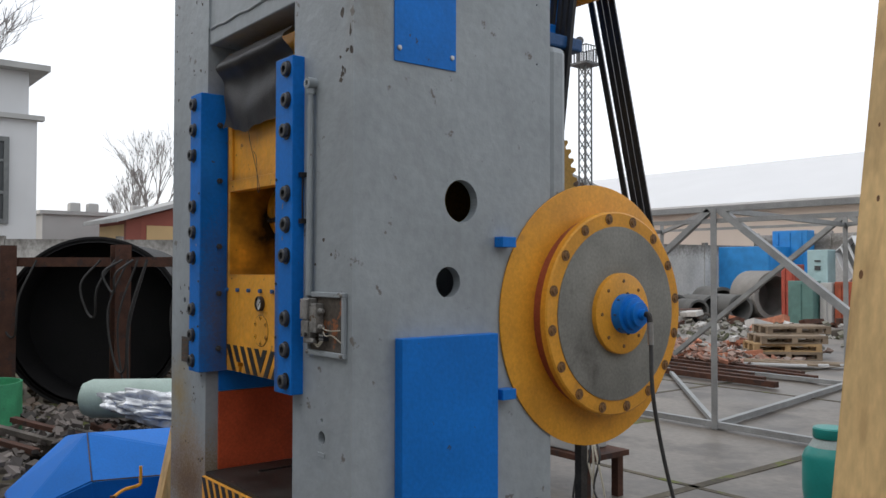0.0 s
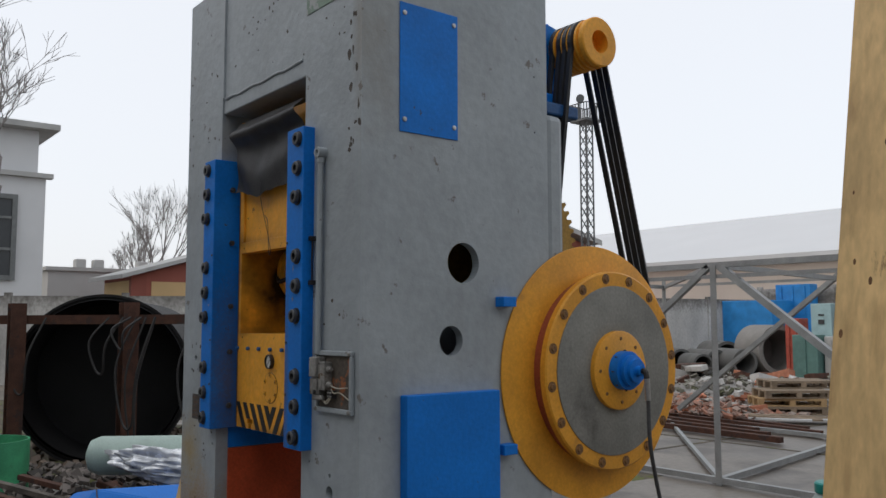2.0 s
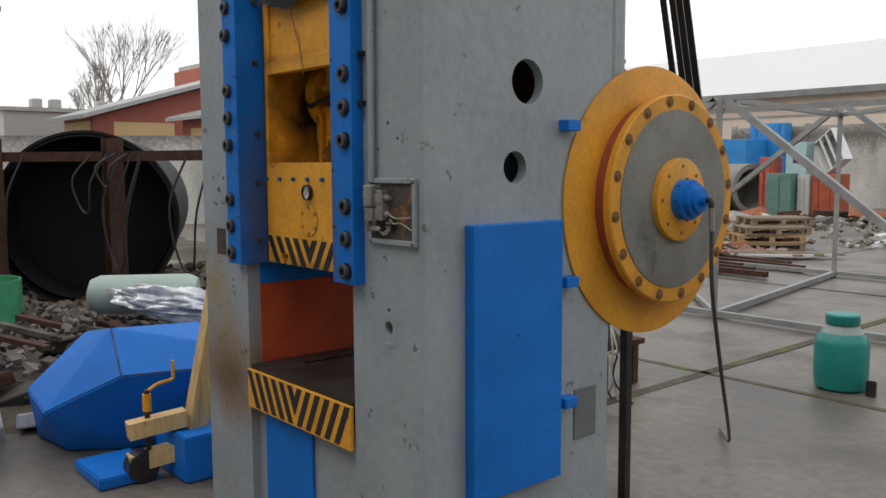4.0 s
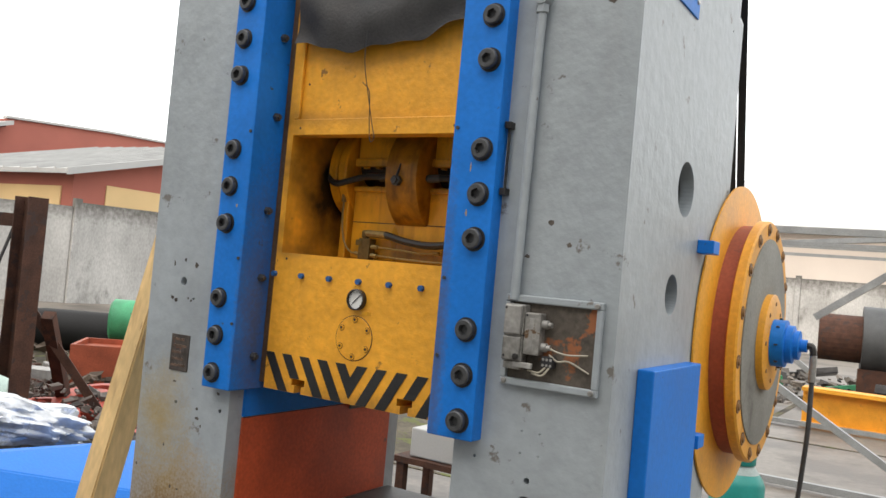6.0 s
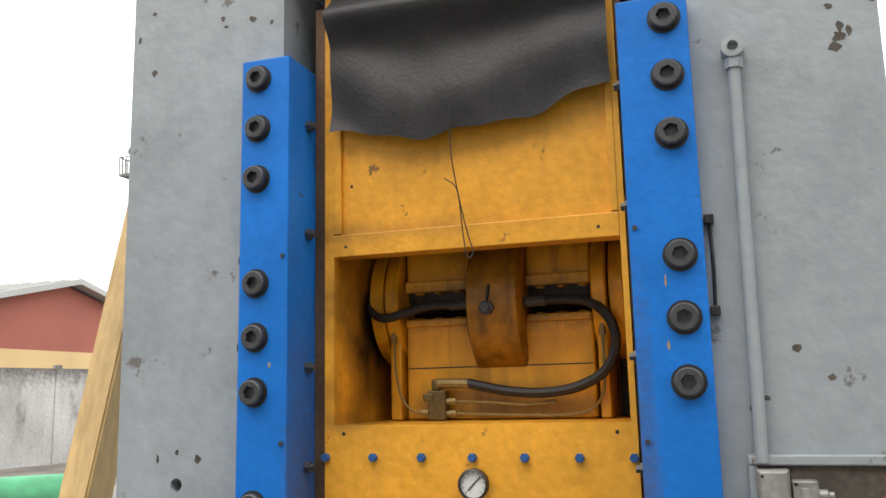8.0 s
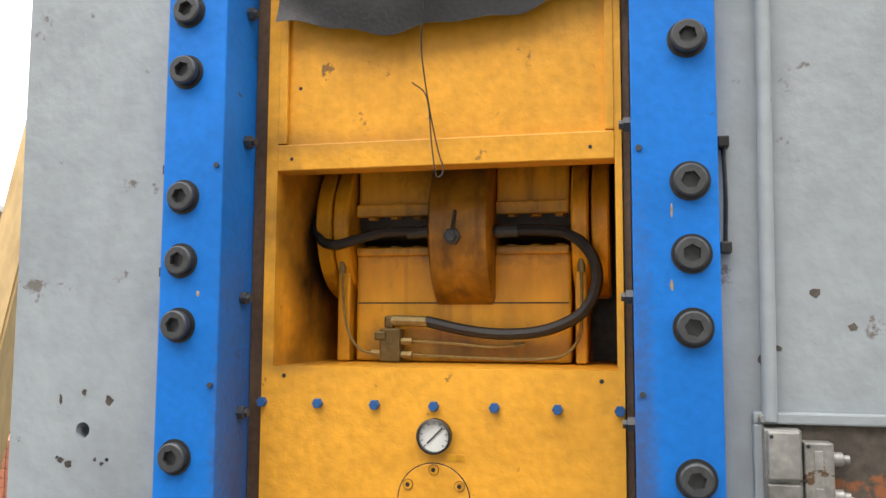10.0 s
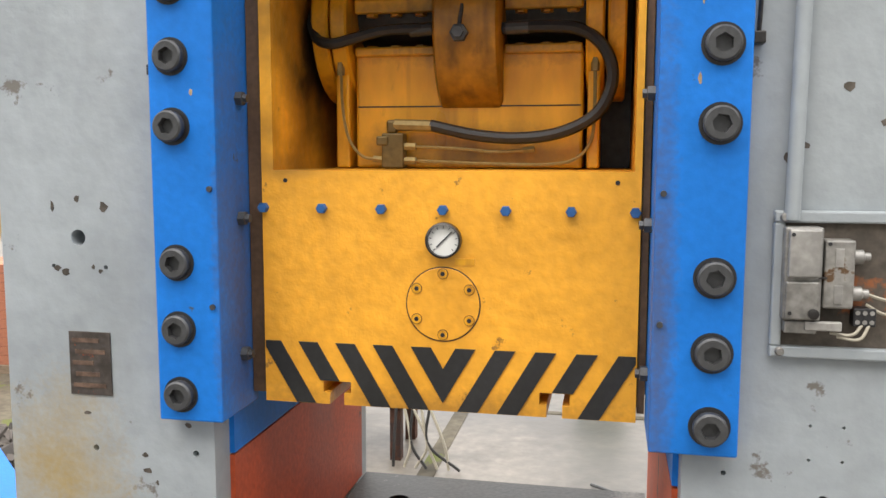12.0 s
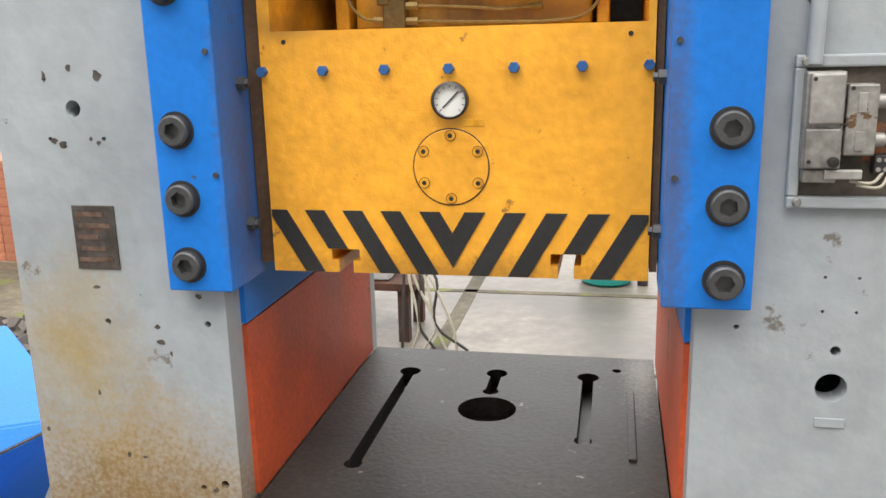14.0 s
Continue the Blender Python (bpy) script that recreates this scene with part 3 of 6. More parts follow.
part("panel_lip", boxed(SL + 0.022, SR - 0.012, SY - 0.002, SY + 0.009, 1.998, 2.048, 0.002), YELLOW, upper)
part("panel_lip", boxed(SL + 0.022, SL + 0.040, SY - 0.002, SY + 0.009, 2.05, 2.60, 0.002), YELLOW, upper)
part("panel_lip", boxed(SR - 0.028, SR - 0.012, SY - 0.002, SY + 0.009, 2.05, 2.60, 0.002), YELLOW, upper)
part("slide_back", boxed(SL + 0.022, SR - 0.012, SY + 0.45, SY + 0.47, ST, 2.6), STEEL, slide, "black back wall behind connecting rod")
stripes(lower, SL + 0.002, SR - 0.002, SB + 0.001, 1.32, SY - 0.0022, 0.441, 0.0700, 0.036, 0.066, [(0.218, 0.272, SB + 0.044), (0.610, 0.664, SB + 0.044)])
for x in (0.112, 0.222, 0.331, 0.441, 0.55, 0.66, 0.765):
    bb = lathe(bmesh.new(), [(0.0095, 0), (0.0095, 0.010), (0.0085, 0.012)], 6, axis((x, SY, 1.563), (0, -1, 0)))
    part("blue_hex_bolt", bb, BOLTBLUE, lower, "small blue hexagon bolt")
part("gauge_case", lathe(bmesh.new(), [(0.031, 0), (0.031, 0.016), (0.0275, 0.018), (0.0275, 0.008)], 36, axis((0.443, SY, 1.511), (0, -1, 0))), STEEL, lower, "round black gauge case", True)
part("gauge_dial", lathe(bmesh.new(), [(0.027, 0), (0.027, 0.001)], 36, axis((0.443, SY - 0.008, 1.511), (0, -1, 0))), DIAL, lower, "white gauge dial")
b = bmesh.new()
beam(b, (0.431, SY - 0.0105, 1.499), (0.458, SY - 0.0105, 1.526), 0.0025, 0.001, (0, 1, 0))
part("gauge_needle", b, BLACKOX, lower, "black gauge needle")
b = bmesh.new()
for k in range(11):
    a = radians(225 - 27 * k)
    beam(b, (0.443 + 0.021 * math.cos(a), SY - 0.0098, 1.511 + 0.021 * math.sin(a)), (0.443 + 0.025 * math.cos(a), SY - 0.0098, 1.511 + 0.025 * math.sin(a)), 0.0012, 0.0008, (0, 1, 0))
part("gauge_scale", b, BLACKOX, lower)
part("cover_groove", lathe(bmesh.new(), [(0.0665, 0), (0.0665, 0.0012), (0.0645, 0.0012), (0.0645, 0)], 48, axis((0.441, SY, 1.398), (0, -1, 0)), False), BLACKPAINT, lower)
part("cover_disc", lathe(bmesh.new(), [(0.0645, 0), (0.0645, 0.0020), (0.0635, 0.0026)], 48, axis((0.441, SY, 1.398), (0, -1, 0))), YELLOW, lower, "round yellow bolted cover")
for k in range(6):
    a = radians(90 + 60 * k)
    px, pz = 0.441 + 0.054 * math.cos(a), 1.398 + 0.054 * math.sin(a)
    part("cover_screw", lathe(bmesh.new(), [(0.0082, 0), (0.0082, 0.003), (0.0045, 0.003), (0.0035, 0.0012)], 14, axis((px, SY - 0.0026, pz), (0, -1, 0))), YELLOWOIL, lower)
    part("screw_socket", lathe(bmesh.new(), [(0.0042, 0), (0.0042, 0.0006)], 6, axis((px, SY - 0.0051, pz), (0, -1, 0))), RUBBER, lower)
    part("screw_gap", lathe(bmesh.new(), [(0.0098, 0), (0.0098, 0.0006)], 14, axis((px, SY - 0.0024, pz), (0, -1, 0))), YELLOWSTAIN, lower)
for x, z in ((0.153, 1.612), (0.735, 1.612)):
    part("drill_hole", lathe(bmesh.new(), [(0.004, 0), (0.004, 0.001)], 10, axis((x, SY, z), (0, -1, 0))), RUBBER, lower)
for x, z in ((0.16, 2.02), (0.72, 2.02), (0.17, 2.16)):
    part("drill_hole", lathe(bmesh.new(), [(0.0035, 0), (0.0035, 0.001)], 10, axis((x, SY - 0.002 if z < 2.05 else SY + 0.010, z), (0, -1, 0))), RUBBER, upper)
part("data_tag", boxed(0.462, 0.497, SY - 0.0015, SY, 1.468, 1.479), YELLOWOIL, lower)

# crank and connecting rod inside the slide window
rodt = thing("connecting_rod", "oil-stained yellow crank and connecting rod inside press slide", "crank drive", (0.441, 0.45, 1.63))
CY, CZ = 0.46, 1.95
part("crank_pin", rod(bmesh.new(), (0.15, CY, CZ), (0.73, CY, CZ), 0.075, 32), STEEL, rodt, "oily dark crank pin", True)
part("centre_band", lathe(bmesh.new(), [(0.175, 0), (0.185, 0.006), (0.185, 0.120), (0.175, 0.126)], 48, axis((0.388, CY, CZ - 0.045), (1, 0, 0))), GRIMY, rodt, "broad oil-browned yellow centre band", True)
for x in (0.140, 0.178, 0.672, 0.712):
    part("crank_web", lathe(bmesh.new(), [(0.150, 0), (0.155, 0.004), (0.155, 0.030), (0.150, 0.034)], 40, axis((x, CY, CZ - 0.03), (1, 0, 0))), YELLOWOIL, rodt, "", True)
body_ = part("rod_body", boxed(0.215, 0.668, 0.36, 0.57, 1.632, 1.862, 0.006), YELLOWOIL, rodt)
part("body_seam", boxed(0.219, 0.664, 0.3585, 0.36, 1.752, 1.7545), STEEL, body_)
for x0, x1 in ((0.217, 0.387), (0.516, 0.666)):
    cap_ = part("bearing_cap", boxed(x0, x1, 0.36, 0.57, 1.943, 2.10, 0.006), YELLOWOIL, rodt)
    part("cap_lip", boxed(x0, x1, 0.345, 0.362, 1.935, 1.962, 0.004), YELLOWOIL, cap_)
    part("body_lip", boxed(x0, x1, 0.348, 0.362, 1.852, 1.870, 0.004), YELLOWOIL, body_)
    for k in range(3):
        part("cap_bolt", lathe(bmesh.new(), [(0.012, 0), (0.012, 0.012)], 6, axis((x0 + 0.03 + 0.05 * k, 0.372, 1.943), (0, 0, -1))), YELLOWOIL, cap_)
        part("body_bolt", lathe(bmesh.new(), [(0.012, 0), (0.012, 0.012)], 6, axis((x0 + 0.03 + 0.05 * k, 0.372, 1.862), (0, 0, 1))), YELLOWOIL, body_)
part("grease_bolt", lathe(bmesh.new(), [(0.017, 0), (0.017, 0.016), (0.011, 0.018), (0.011, 0.026)], 6, axis((0.442, CY - 0.183, 1.882), (0, -1, 0))), BLACKOX, rodt, "dark grease bolt")
part("split_pin", rod(bmesh.new(), (0.443, CY - 0.195, 1.895), (0.446, CY - 0.180, 1.935), 0.004, 8), BLACKOX, rodt)
for x0, x1 in ((0.178, 0.206), (0.677, 0.700)):
    part("side_rib", boxed(x0, x1, 0.345, 0.56, 1.632, 1.855, 0.004), YELLOWOIL, rodt)
hose = thing("grease_hose", "black rubber grease hose with fittings inside slide", "hose", (0.40, 0.33, 1.64))
part("hose_run", tube(bmesh.new(), [(0.15, 0.38, 2.0), (0.137, 0.33, 1.93), (0.15, 0.31, 1.886), (0.185, 0.30, 1.872), (0.225, 0.31, 1.882), (0.29, 0.32, 1.898), (0.385, 0.33, 1.90)], 0.0105), RUBBER, hose, "", True)
part("hose_run", tube(bmesh.new(), [(0.515, 0.33, 1.897), (0.60, 0.325, 1.898), (0.666, 0.315, 1.888), (0.710, 0.305, 1.848), (0.722, 0.305, 1.793), (0.695, 0.31, 1.735), (0.63, 0.32, 1.701), (0.55, 0.325, 1.690), (0.465, 0.33, 1.696), (0.375, 0.33, 1.715)], 0.0115), RUBBER, hose, "", True)
part("hose_ferrule", rod(bmesh.new(), (0.335, 0.33, 1.897), (0.378, 0.33, 1.900), 0.013, 12), BLACKOX, hose)
part("hose_ferrule", rod(bmesh.new(), (0.522, 0.33, 1.897), (0.565, 0.328, 1.898), 0.013, 12), BLACKOX, hose)
block = part("manifold_block", boxed(0.278, 0.322, 0.322, 0.356, 1.632, 1.700, 0.003), BRASSOIL, hose, "oily brass distributor block")
part("block_ear", boxed(0.268, 0.292, 0.318, 0.345, 1.676, 1.694, 0.003), BRASSOIL, block)
part("hose_elbow", boxed(0.288, 0.308, 0.320, 0.342, 1.700, 1.726, 0.005), BRASSOIL, hose)
part("hose_fitting", rod(bmesh.new(), (0.303, 0.33, 1.716), (0.378, 0.33, 1.714), 0.0115, 8), BRASS, hose, "worn brass fitting")
for z in (1.646, 1.674):
    part("pipe_nut", rod(bmesh.new(), (0.322, 0.335, z), (0.345, 0.335, z), 0.008, 6), BRASS, hose)
part("brass_pipe", tube(bmesh.new(), [(0.345, 0.335, 1.674), (0.44, 0.336, 1.669), (0.50, 0.336, 1.664), (0.56, 0.337, 1.667)], 0.0032, 6), BRASS, hose, "", True)
part("pipe_nut", rod(bmesh.new(), (0.556, 0.337, 1.667), (0.578, 0.337, 1.669), 0.007, 6), BRASS, hose)
part("brass_pipe", tube(bmesh.new(), [(0.345, 0.335, 1.646), (0.48, 0.336, 1.641), (0.60, 0.337, 1.640), (0.655, 0.335, 1.650), (0.685, 0.332, 1.685), (0.690, 0.332, 1.74), (0.690, 0.335, 1.82)], 0.0032, 6), BRASS, hose, "", True)
part("pipe_nut", rod(bmesh.new(), (0.690, 0.335, 1.815), (0.690, 0.335, 1.848), 0.008, 6), BRASS, hose)
part("brass_pipe", tube(bmesh.new(), [(0.27, 0.335, 1.649), (0.235, 0.335, 1.655), (0.208, 0.333, 1.69), (0.196, 0.332, 1.75), (0.192, 0.335, 1.83)], 0.0032, 6), BRASS, hose, "", True)
part("pipe_nut", rod(bmesh.new(), (0.192, 0.335, 1.815), (0.192, 0.335, 1.846), 0.008, 6), BRASS, hose)
part("pipe_nut", rod(bmesh.new(), (0.258, 0.335, 1.650), (0.278, 0.335, 1.648), 0.007, 6), BRASS, hose)

# leatherette apron over the upper panel
b = bmesh.new()
NX, NZ = 60, 34
grid = []
for j in range(NZ + 1):
    row = []
    for i in range(NX + 1):
        u, v = i / NX, j / NZ
        x = 0.138 + 0.625 * u
        low = 2.276 - 0.030 * math.sin(u * 3.6) + 0.008 * math.sin(u * 15) + 0.004 * math.sin(u * 31) + 0.05 * max(0, u - 0.55)
        z = low + (2.60 - low) * v
        fold = 0.011 * math.sin(9 * v + 3 * u + 1.5 * math.sin(5 * u)) * (1 - 0.8 * v) + 0.004 * math.sin(19 * u + 4 * v) * (1 - v)
        y = SY - 0.022 - 0.055 * math.exp(-((v - 0.82) / 0.13) ** 2) - 0.02 * (1 - v) + fold
        row.append(b.verts.new((x, min(y, SY - 0.006), z)))
    grid.append(row)
for j in range(NZ):
    for i in range(NX):
        b.faces.new((grid[j][i], grid[j][i + 1], grid[j + 1][i + 1], grid[j + 1][i]))
r = bmesh.ops.solidify(b, geom=list(b.faces), thickness=0.004)
apron = part("apron", b, CLOTH, None, "", True)
tagged(apron, "creased dark grey leatherette apron hanging over yellow slide", "apron")
wire_t = part("wire_loop", tube(bmesh.new(), [(0.43, SY - 0.06, 2.29), (0.425, SY - 0.05, 2.2), (0.435, SY - 0.03, 2.10), (0.45, SY - 0.02, 2.02), (0.46, SY - 0.02, 1.985), (0.447, SY - 0.02, 1.975), (0.438, SY - 0.02, 2.03), (0.428, SY - 0.02, 2.12), (0.40, SY - 0.02, 2.15)], 0.0014, 5), STEEL)
tagged(wire_t, "thin bent binding wire hanging on yellow slide", "wire")


# ---- on the press ----
pipe = thing("conduit", "grey painted cable conduit on press column", "conduit", (0.995, 0.04, 1.55))
part("pipe", rod(bmesh.new(), (0.992, 0.044, 1.562), (1.0, 0.044, 2.29), 0.0115, 16), GREY, pipe, "", True)
part("clamp_nut", lathe(bmesh.new(), [(0.017, 0), (0.017, 0.02)], 6, axis((1.0, 0.044, 2.285), (0, 0, 1))), GREY, pipe)
part("end_cap", lathe(bmesh.new(), [(0.021, 0), (0.021, 0.035), (0.010, 0.036), (0.009, 0.02)], 20, axis((1.0, 0.061, 2.325), (0, -1, 0))), GREY, pipe)

ebox = thing("switch_box", "open switch box with dirty contacts and loose wires on press", "electrical box", (1.1, 0.06, 1.35))
EX0, EX1, EZ0, EZ1 = 0.968, 1.226, 1.350, 1.575
part("back_plate", boxed(EX0 + 0.016, EX1 - 0.016, 0.056, 0.0605, EZ0 + 0.018, EZ1 - 0.018), BOXDARK, ebox, "rust-stained back plate")
for x0, x1, z0, z1 in ((EX0, EX1, EZ1 - 0.018, EZ1), (EX0, EX1, EZ0, EZ0 + 0.018), (EX0, EX0 + 0.016, EZ0 + 0.018, EZ1 - 0.018), (EX1 - 0.016, EX1, EZ0 + 0.018, EZ1 - 0.018)):
    part("frame_strip", boxed(x0, x1, 0.045, 0.0605, z0, z1, 0.003), GREY, ebox)
for x in (EX0 + 0.014, EX1 - 0.014):
    for z in (EZ0 + 0.010, EZ1 - 0.010):
        part("corner_screw", lathe(bmesh.new(), [(0.007, 0), (0.007, 0.005), (0.005, 0.007)], 12, axis((x, 0.045, z), (0, -1, 0))), ALU, ebox)
sw = part("limit_switch", boxed(0.980, 1.034, 0.024, 0.056, 1.412, 1.552, 0.003), ALU, ebox, "worn aluminium limit switch body")
part("switch_cover", boxed(0.984, 1.030, 0.012, 0.024, 1.478, 1.550, 0.003), CHROMEDULL, sw)
part("switch_step", boxed(0.982, 1.030, 0.017, 0.024, 1.414, 1.472, 0.003), ALU, sw)
blk = part("contact_block", boxed(1.036, 1.078, 0.022, 0.056, 1.432, 1.534, 0.003), ALU, ebox)
part("cross_mark", boxed(1.028, 1.040, 0.0205, 0.0225, 1.476, 1.479), STEEL, blk)
for z in (1.453, 1.508):
    pl_ = part("plunger", lathe(bmesh.new(), [(0.011, 0), (0.011, 0.014), (0.007, 0.016), (0.007, 0.024)], 14, axis((1.078, 0.04, z), (1, 0, 0))), CHROMEDULL, ebox, "", True)
    part("contact_window", boxed(1.050, 1.062, 0.0205, 0.0225, z - 0.014, z + 0.014, 0.0008), CHROMEDULL, blk)
part("switch_foot", boxed(0.984, 1.030, 0.026, 0.056, 1.392, 1.411, 0.002), ALU, ebox)
part("switch_lever", boxed(1.012, 1.064, 0.020, 0.030, 1.398, 1.412, 0.002), CHROMEDULL, ebox)
part("pivot_screw", lathe(bmesh.new(), [(0.008, 0), (0.008, 0.005), (0.004, 0.006)], 12, axis((1.022, 0.017, 1.424), (0, -1, 0))), STEEL, sw)
term = part("terminal_block", boxed(1.082, 1.114, 0.034, 0.056, 1.404, 1.432, 0.002), RUBBER, ebox, "black terminal block")
for k in range(3):
    for z in (1.411, 1.425):
        part("terminal_screw", lathe(bmesh.new(), [(0.0035, 0), (0.0035, 0.001)], 8, axis((1.088 + 0.010 * k, 0.034, z), (0, -1, 0))), CHROMEDULL, term)
for pts in (((1.10, 0.040, 1.453), (1.12, 0.033, 1.447), (1.15, 0.040, 1.442), (1.195, 0.05, 1.446)), ((1.10, 0.040, 1.437), (1.125, 0.036, 1.424), (1.15, 0.046, 1.426), (1.2, 0.052, 1.404)), ((1.095, 0.036, 1.406), (1.08, 0.030, 1.392), (1.05, 0.032, 1.394)), ((1.105, 0.036, 1.406), (1.09, 0.028, 1.386), (1.06, 0.034, 1.388))):
    part("loose_wire", tube(bmesh.new(), pts, 0.0025, 6), WIRE, ebox, "", True)
for x, y, z in ((0.989, 0.0118, 1.542), (0.989, 0.0168, 1.424), (1.042, 0.0218, 1.528)):
    part("mount_hole", lathe(bmesh.new(), [(0.003, 0), (0.003, 0.001)], 10, axis((x, y, z), (0, -1, 0))), RUBBER, ebox)

nameplate = part("nameplate", boxed(-0.245, -0.161, YF - 0.003, YF, 1.218, 1.336, 0.001), PLATE, press, "worn red and black metal nameplate")
for k in range(5):
    part("plate_bar", boxed(-0.238 + 0.006 * (k % 2), -0.172 - 0.012 * (k % 3), YF - 0.0042, YF - 0.003, 1.232 + 0.021 * k, 1.240 + 0.021 * k), mat("worn_print", (0.135, 0.085, 0.06), 0.5, var=0.4, scale=40), nameplate)
part("small_tag", boxed(1.037, 1.082, YF - 0.003, YF, 0.992, 1.008, 0.001), GREY, press)

cover1 = part("cover_plate", boxed(XR, XR + 0.005, 0.228, 0.506, 2.388, 2.886, 0.001), BLUE, press, "blue painted steel cover plate")
for y in (0.248, 0.486):
    for z in (2.435, 2.845):
        part("cover_screw", lathe(bmesh.new(), [(0.010, 0), (0.009, 0.004), (0.004, 0.005)], 12, axis((XR + 0.005, y, z), (1, 0, 0))), CHROME, cover1)
cover2 = part("cover_plate", boxed(XR, XR + 0.045, 0.235, 0.682, 0.45, 1.415, 0.004), BLUE, press, "blue painted lower side cover")
for y, z in ((0.70, 1.76), (0.70, 1.18), (0.70, 0.72)):
    b = boxed(XR, XR + 0.05, y, y + 0.07, z - 0.02, z + 0.02, 0.003)
    part("stop_block", b, BLUE, press, "small blue bracket with two bolts")
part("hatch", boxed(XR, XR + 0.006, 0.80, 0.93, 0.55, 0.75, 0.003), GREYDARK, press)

# ---- clutch wheel on the crankshaft end ----
WY, WZ = 1.305, 1.473
wheel = thing("clutch_flywheel", "yellow clutch wheel with grey disc and blue rotary coupling", "flywheel", (1.3, WY, WZ - 0.56))
def turned(rings, seg=96):
    return lathe(bmesh.new(), rings, seg, axis((0, WY, WZ), (1, 0, 0)))
part("back_disc", lathe(bmesh.new(), [(0.541, 1.258), (0.548, 1.260), (0.548, 1.266), (0.541, 1.268)], 96, axis((0, WY - 0.035, WZ - 0.008), (1, 0, 0))), YELLOWDISC, wheel, "large thin yellow disc", True)
part("drum", turned([(0.405, 1.268), (0.405, 1.320)]), RED, wheel, "red-brown primed drum", True)
ring = part("clamp_ring", turned([(0.418, 1.320), (0.425, 1.324), (0.425, 1.350), (0.418, 1.356), (0.37, 1.356)]), YELLOWDISC, wheel, "yellow bolted ring", True)
part("face_disc", turned([(0.362, 1.356), (0.362, 1.360), (0.355, 1.362)]), ZINC, wheel, "dull grey face disc", True)
hub = part("hub", turned([(0.168, 1.362), (0.168, 1.384), (0.160, 1.388)], 64), YELLOWDISC, wheel, "yellow hub", True)
part("rotary_coupling", turned([(0.082, 1.388), (0.082, 1.432), (0.072, 1.434), (0.066, 1.434), (0.066, 1.456), (0.05, 1.460), (0.05, 1.476), (0.022, 1.478), (0.022, 1.500)], 40), BLUE, wheel, "blue rotary coupling", True)
bolt_me = None
for k in range(16):
    a = radians(22.5 * k + 8)
    p = (1.356, WY + 0.395 * math.cos(a), WZ + 0.395 * math.sin(a))
    if bolt_me is None:
        o = part("ring_bolt", lathe(bmesh.new(), [(0.022, 0), (0.022, 0.003), (0.013, 0.003), (0.012, 0.007), (0.009, 0.008)], 14, axis((0, 0, 0), (1, 0, 0))), mat("brown_stained_bolt", (0.20, 0.10, 0.035), 0.6, var=0.5, scale=30), ring)
        bolt_me = o.data
        o.matrix_basis = Matrix.Translation(p)
    else:
        shared("ring_bolt", bolt_me, ring, Matrix.Translation(p))
for k in range(8):
    a = radians(45 * k)
    shared("hub_screw", bolt_me, hub, Matrix.Translation((1.386, WY + 0.135 * math.cos(a), WZ + 0.135 * math.sin(a))) @ Matrix.Diagonal((0.6, 0.6, 0.6, 1)))
    shared("coupling_screw", head_me, hub, Matrix.Translation((1.410, WY + 0.082 * math.cos(a), WZ + 0.082 * math.sin(a))) @ pose(0, 0, 0, 45 * k - 90, 0, 0) @ Matrix.Diagonal((0.25, 0.3, 0.25, 1)))
airhose = thing("air_hose", "dark rubber air hose hanging from rotary coupling", "hose", (1.55, WY, 0.3))
part("hose_elbow", tube(bmesh.new(), [(1.495, WY, WZ), (1.515, WY, WZ), (1.522, WY, WZ - 0.03)], 0.012), STEEL, airhose, "", True)
part("hose_end", rod(bmesh.new(), (1.522, WY, WZ - 0.03), (1.522, WY + 0.005, WZ - 0.12), 0.012, 12), CHROME, airhose)
part("hose_run", tube(bmesh.new(), [(1.522, WY + 0.005, WZ - 0.11), (1.515, WY + 0.03, WZ - 0.35), (1.45, WY + 0.22, 0.75), (1.26, WY + 0.62, 0.36), (0.95, WY + 1.15, 0.10), (0.66, WY + 1.55, 0.012)], 0.0085), mat("grey_rubber_hose", (0.075, 0.075, 0.075), 0.5, var=0.3), airhose, "grey rubber hose", True)

# gear, motor, pulley and belts behind the frame
b = bmesh.new()
GR, NT = 0.42, 60
prof = []
for k in range(NT):
    for f, r in ((0.0, GR), (0.22, GR + 0.028), (0.52, GR + 0.028), (0.74, GR)):
        a = 6.2831853 * (k + f) / NT
        prof.append((r * math.cos(a), r * math.sin(a)))
prism(b, prof, 0.12, Matrix.Translation((0.93, 1.08, 2.02)) @ pose(0, 0, 0, 0, 0, 90))
gear = part("bull_gear", b, mat("greasy_gear_yellow", (0.45, 0.27, 0.06), 0.4, var=0.35))
tagged(gear, "large greasy toothed drive gear behind press frame", "gear")
part("gear_guard", boxed(1.13, 1.25, YB, YB + 0.11, 1.3, 2.58, 0.03), GREY, press, "rounded grey gear guard")
motor = thing("electric_motor", "blue electric motor with yellow grooved pulley high on press", "motor", (0.8, 1.2, 2.6))
part("motor_bracket", boxed(0.62, 1.13, YB, YB + 0.34, 2.62, 2.68, 0.01), mat("dark_blue_paint", (0.012, 0.07, 0.20), 0.45, var=0.3), motor, "dark blue motor bracket")
part("motor_foot", boxed(0.70, 1.05, YB + 0.08, YB + 0.30, 2.68, 2.75, 0.01), BLUE, motor)
part("motor_body", rod(bmesh.new(), (0.55, 1.30, 2.95), (0.98, 1.30, 2.95), 0.16, 40), BLUE, motor, "", True)
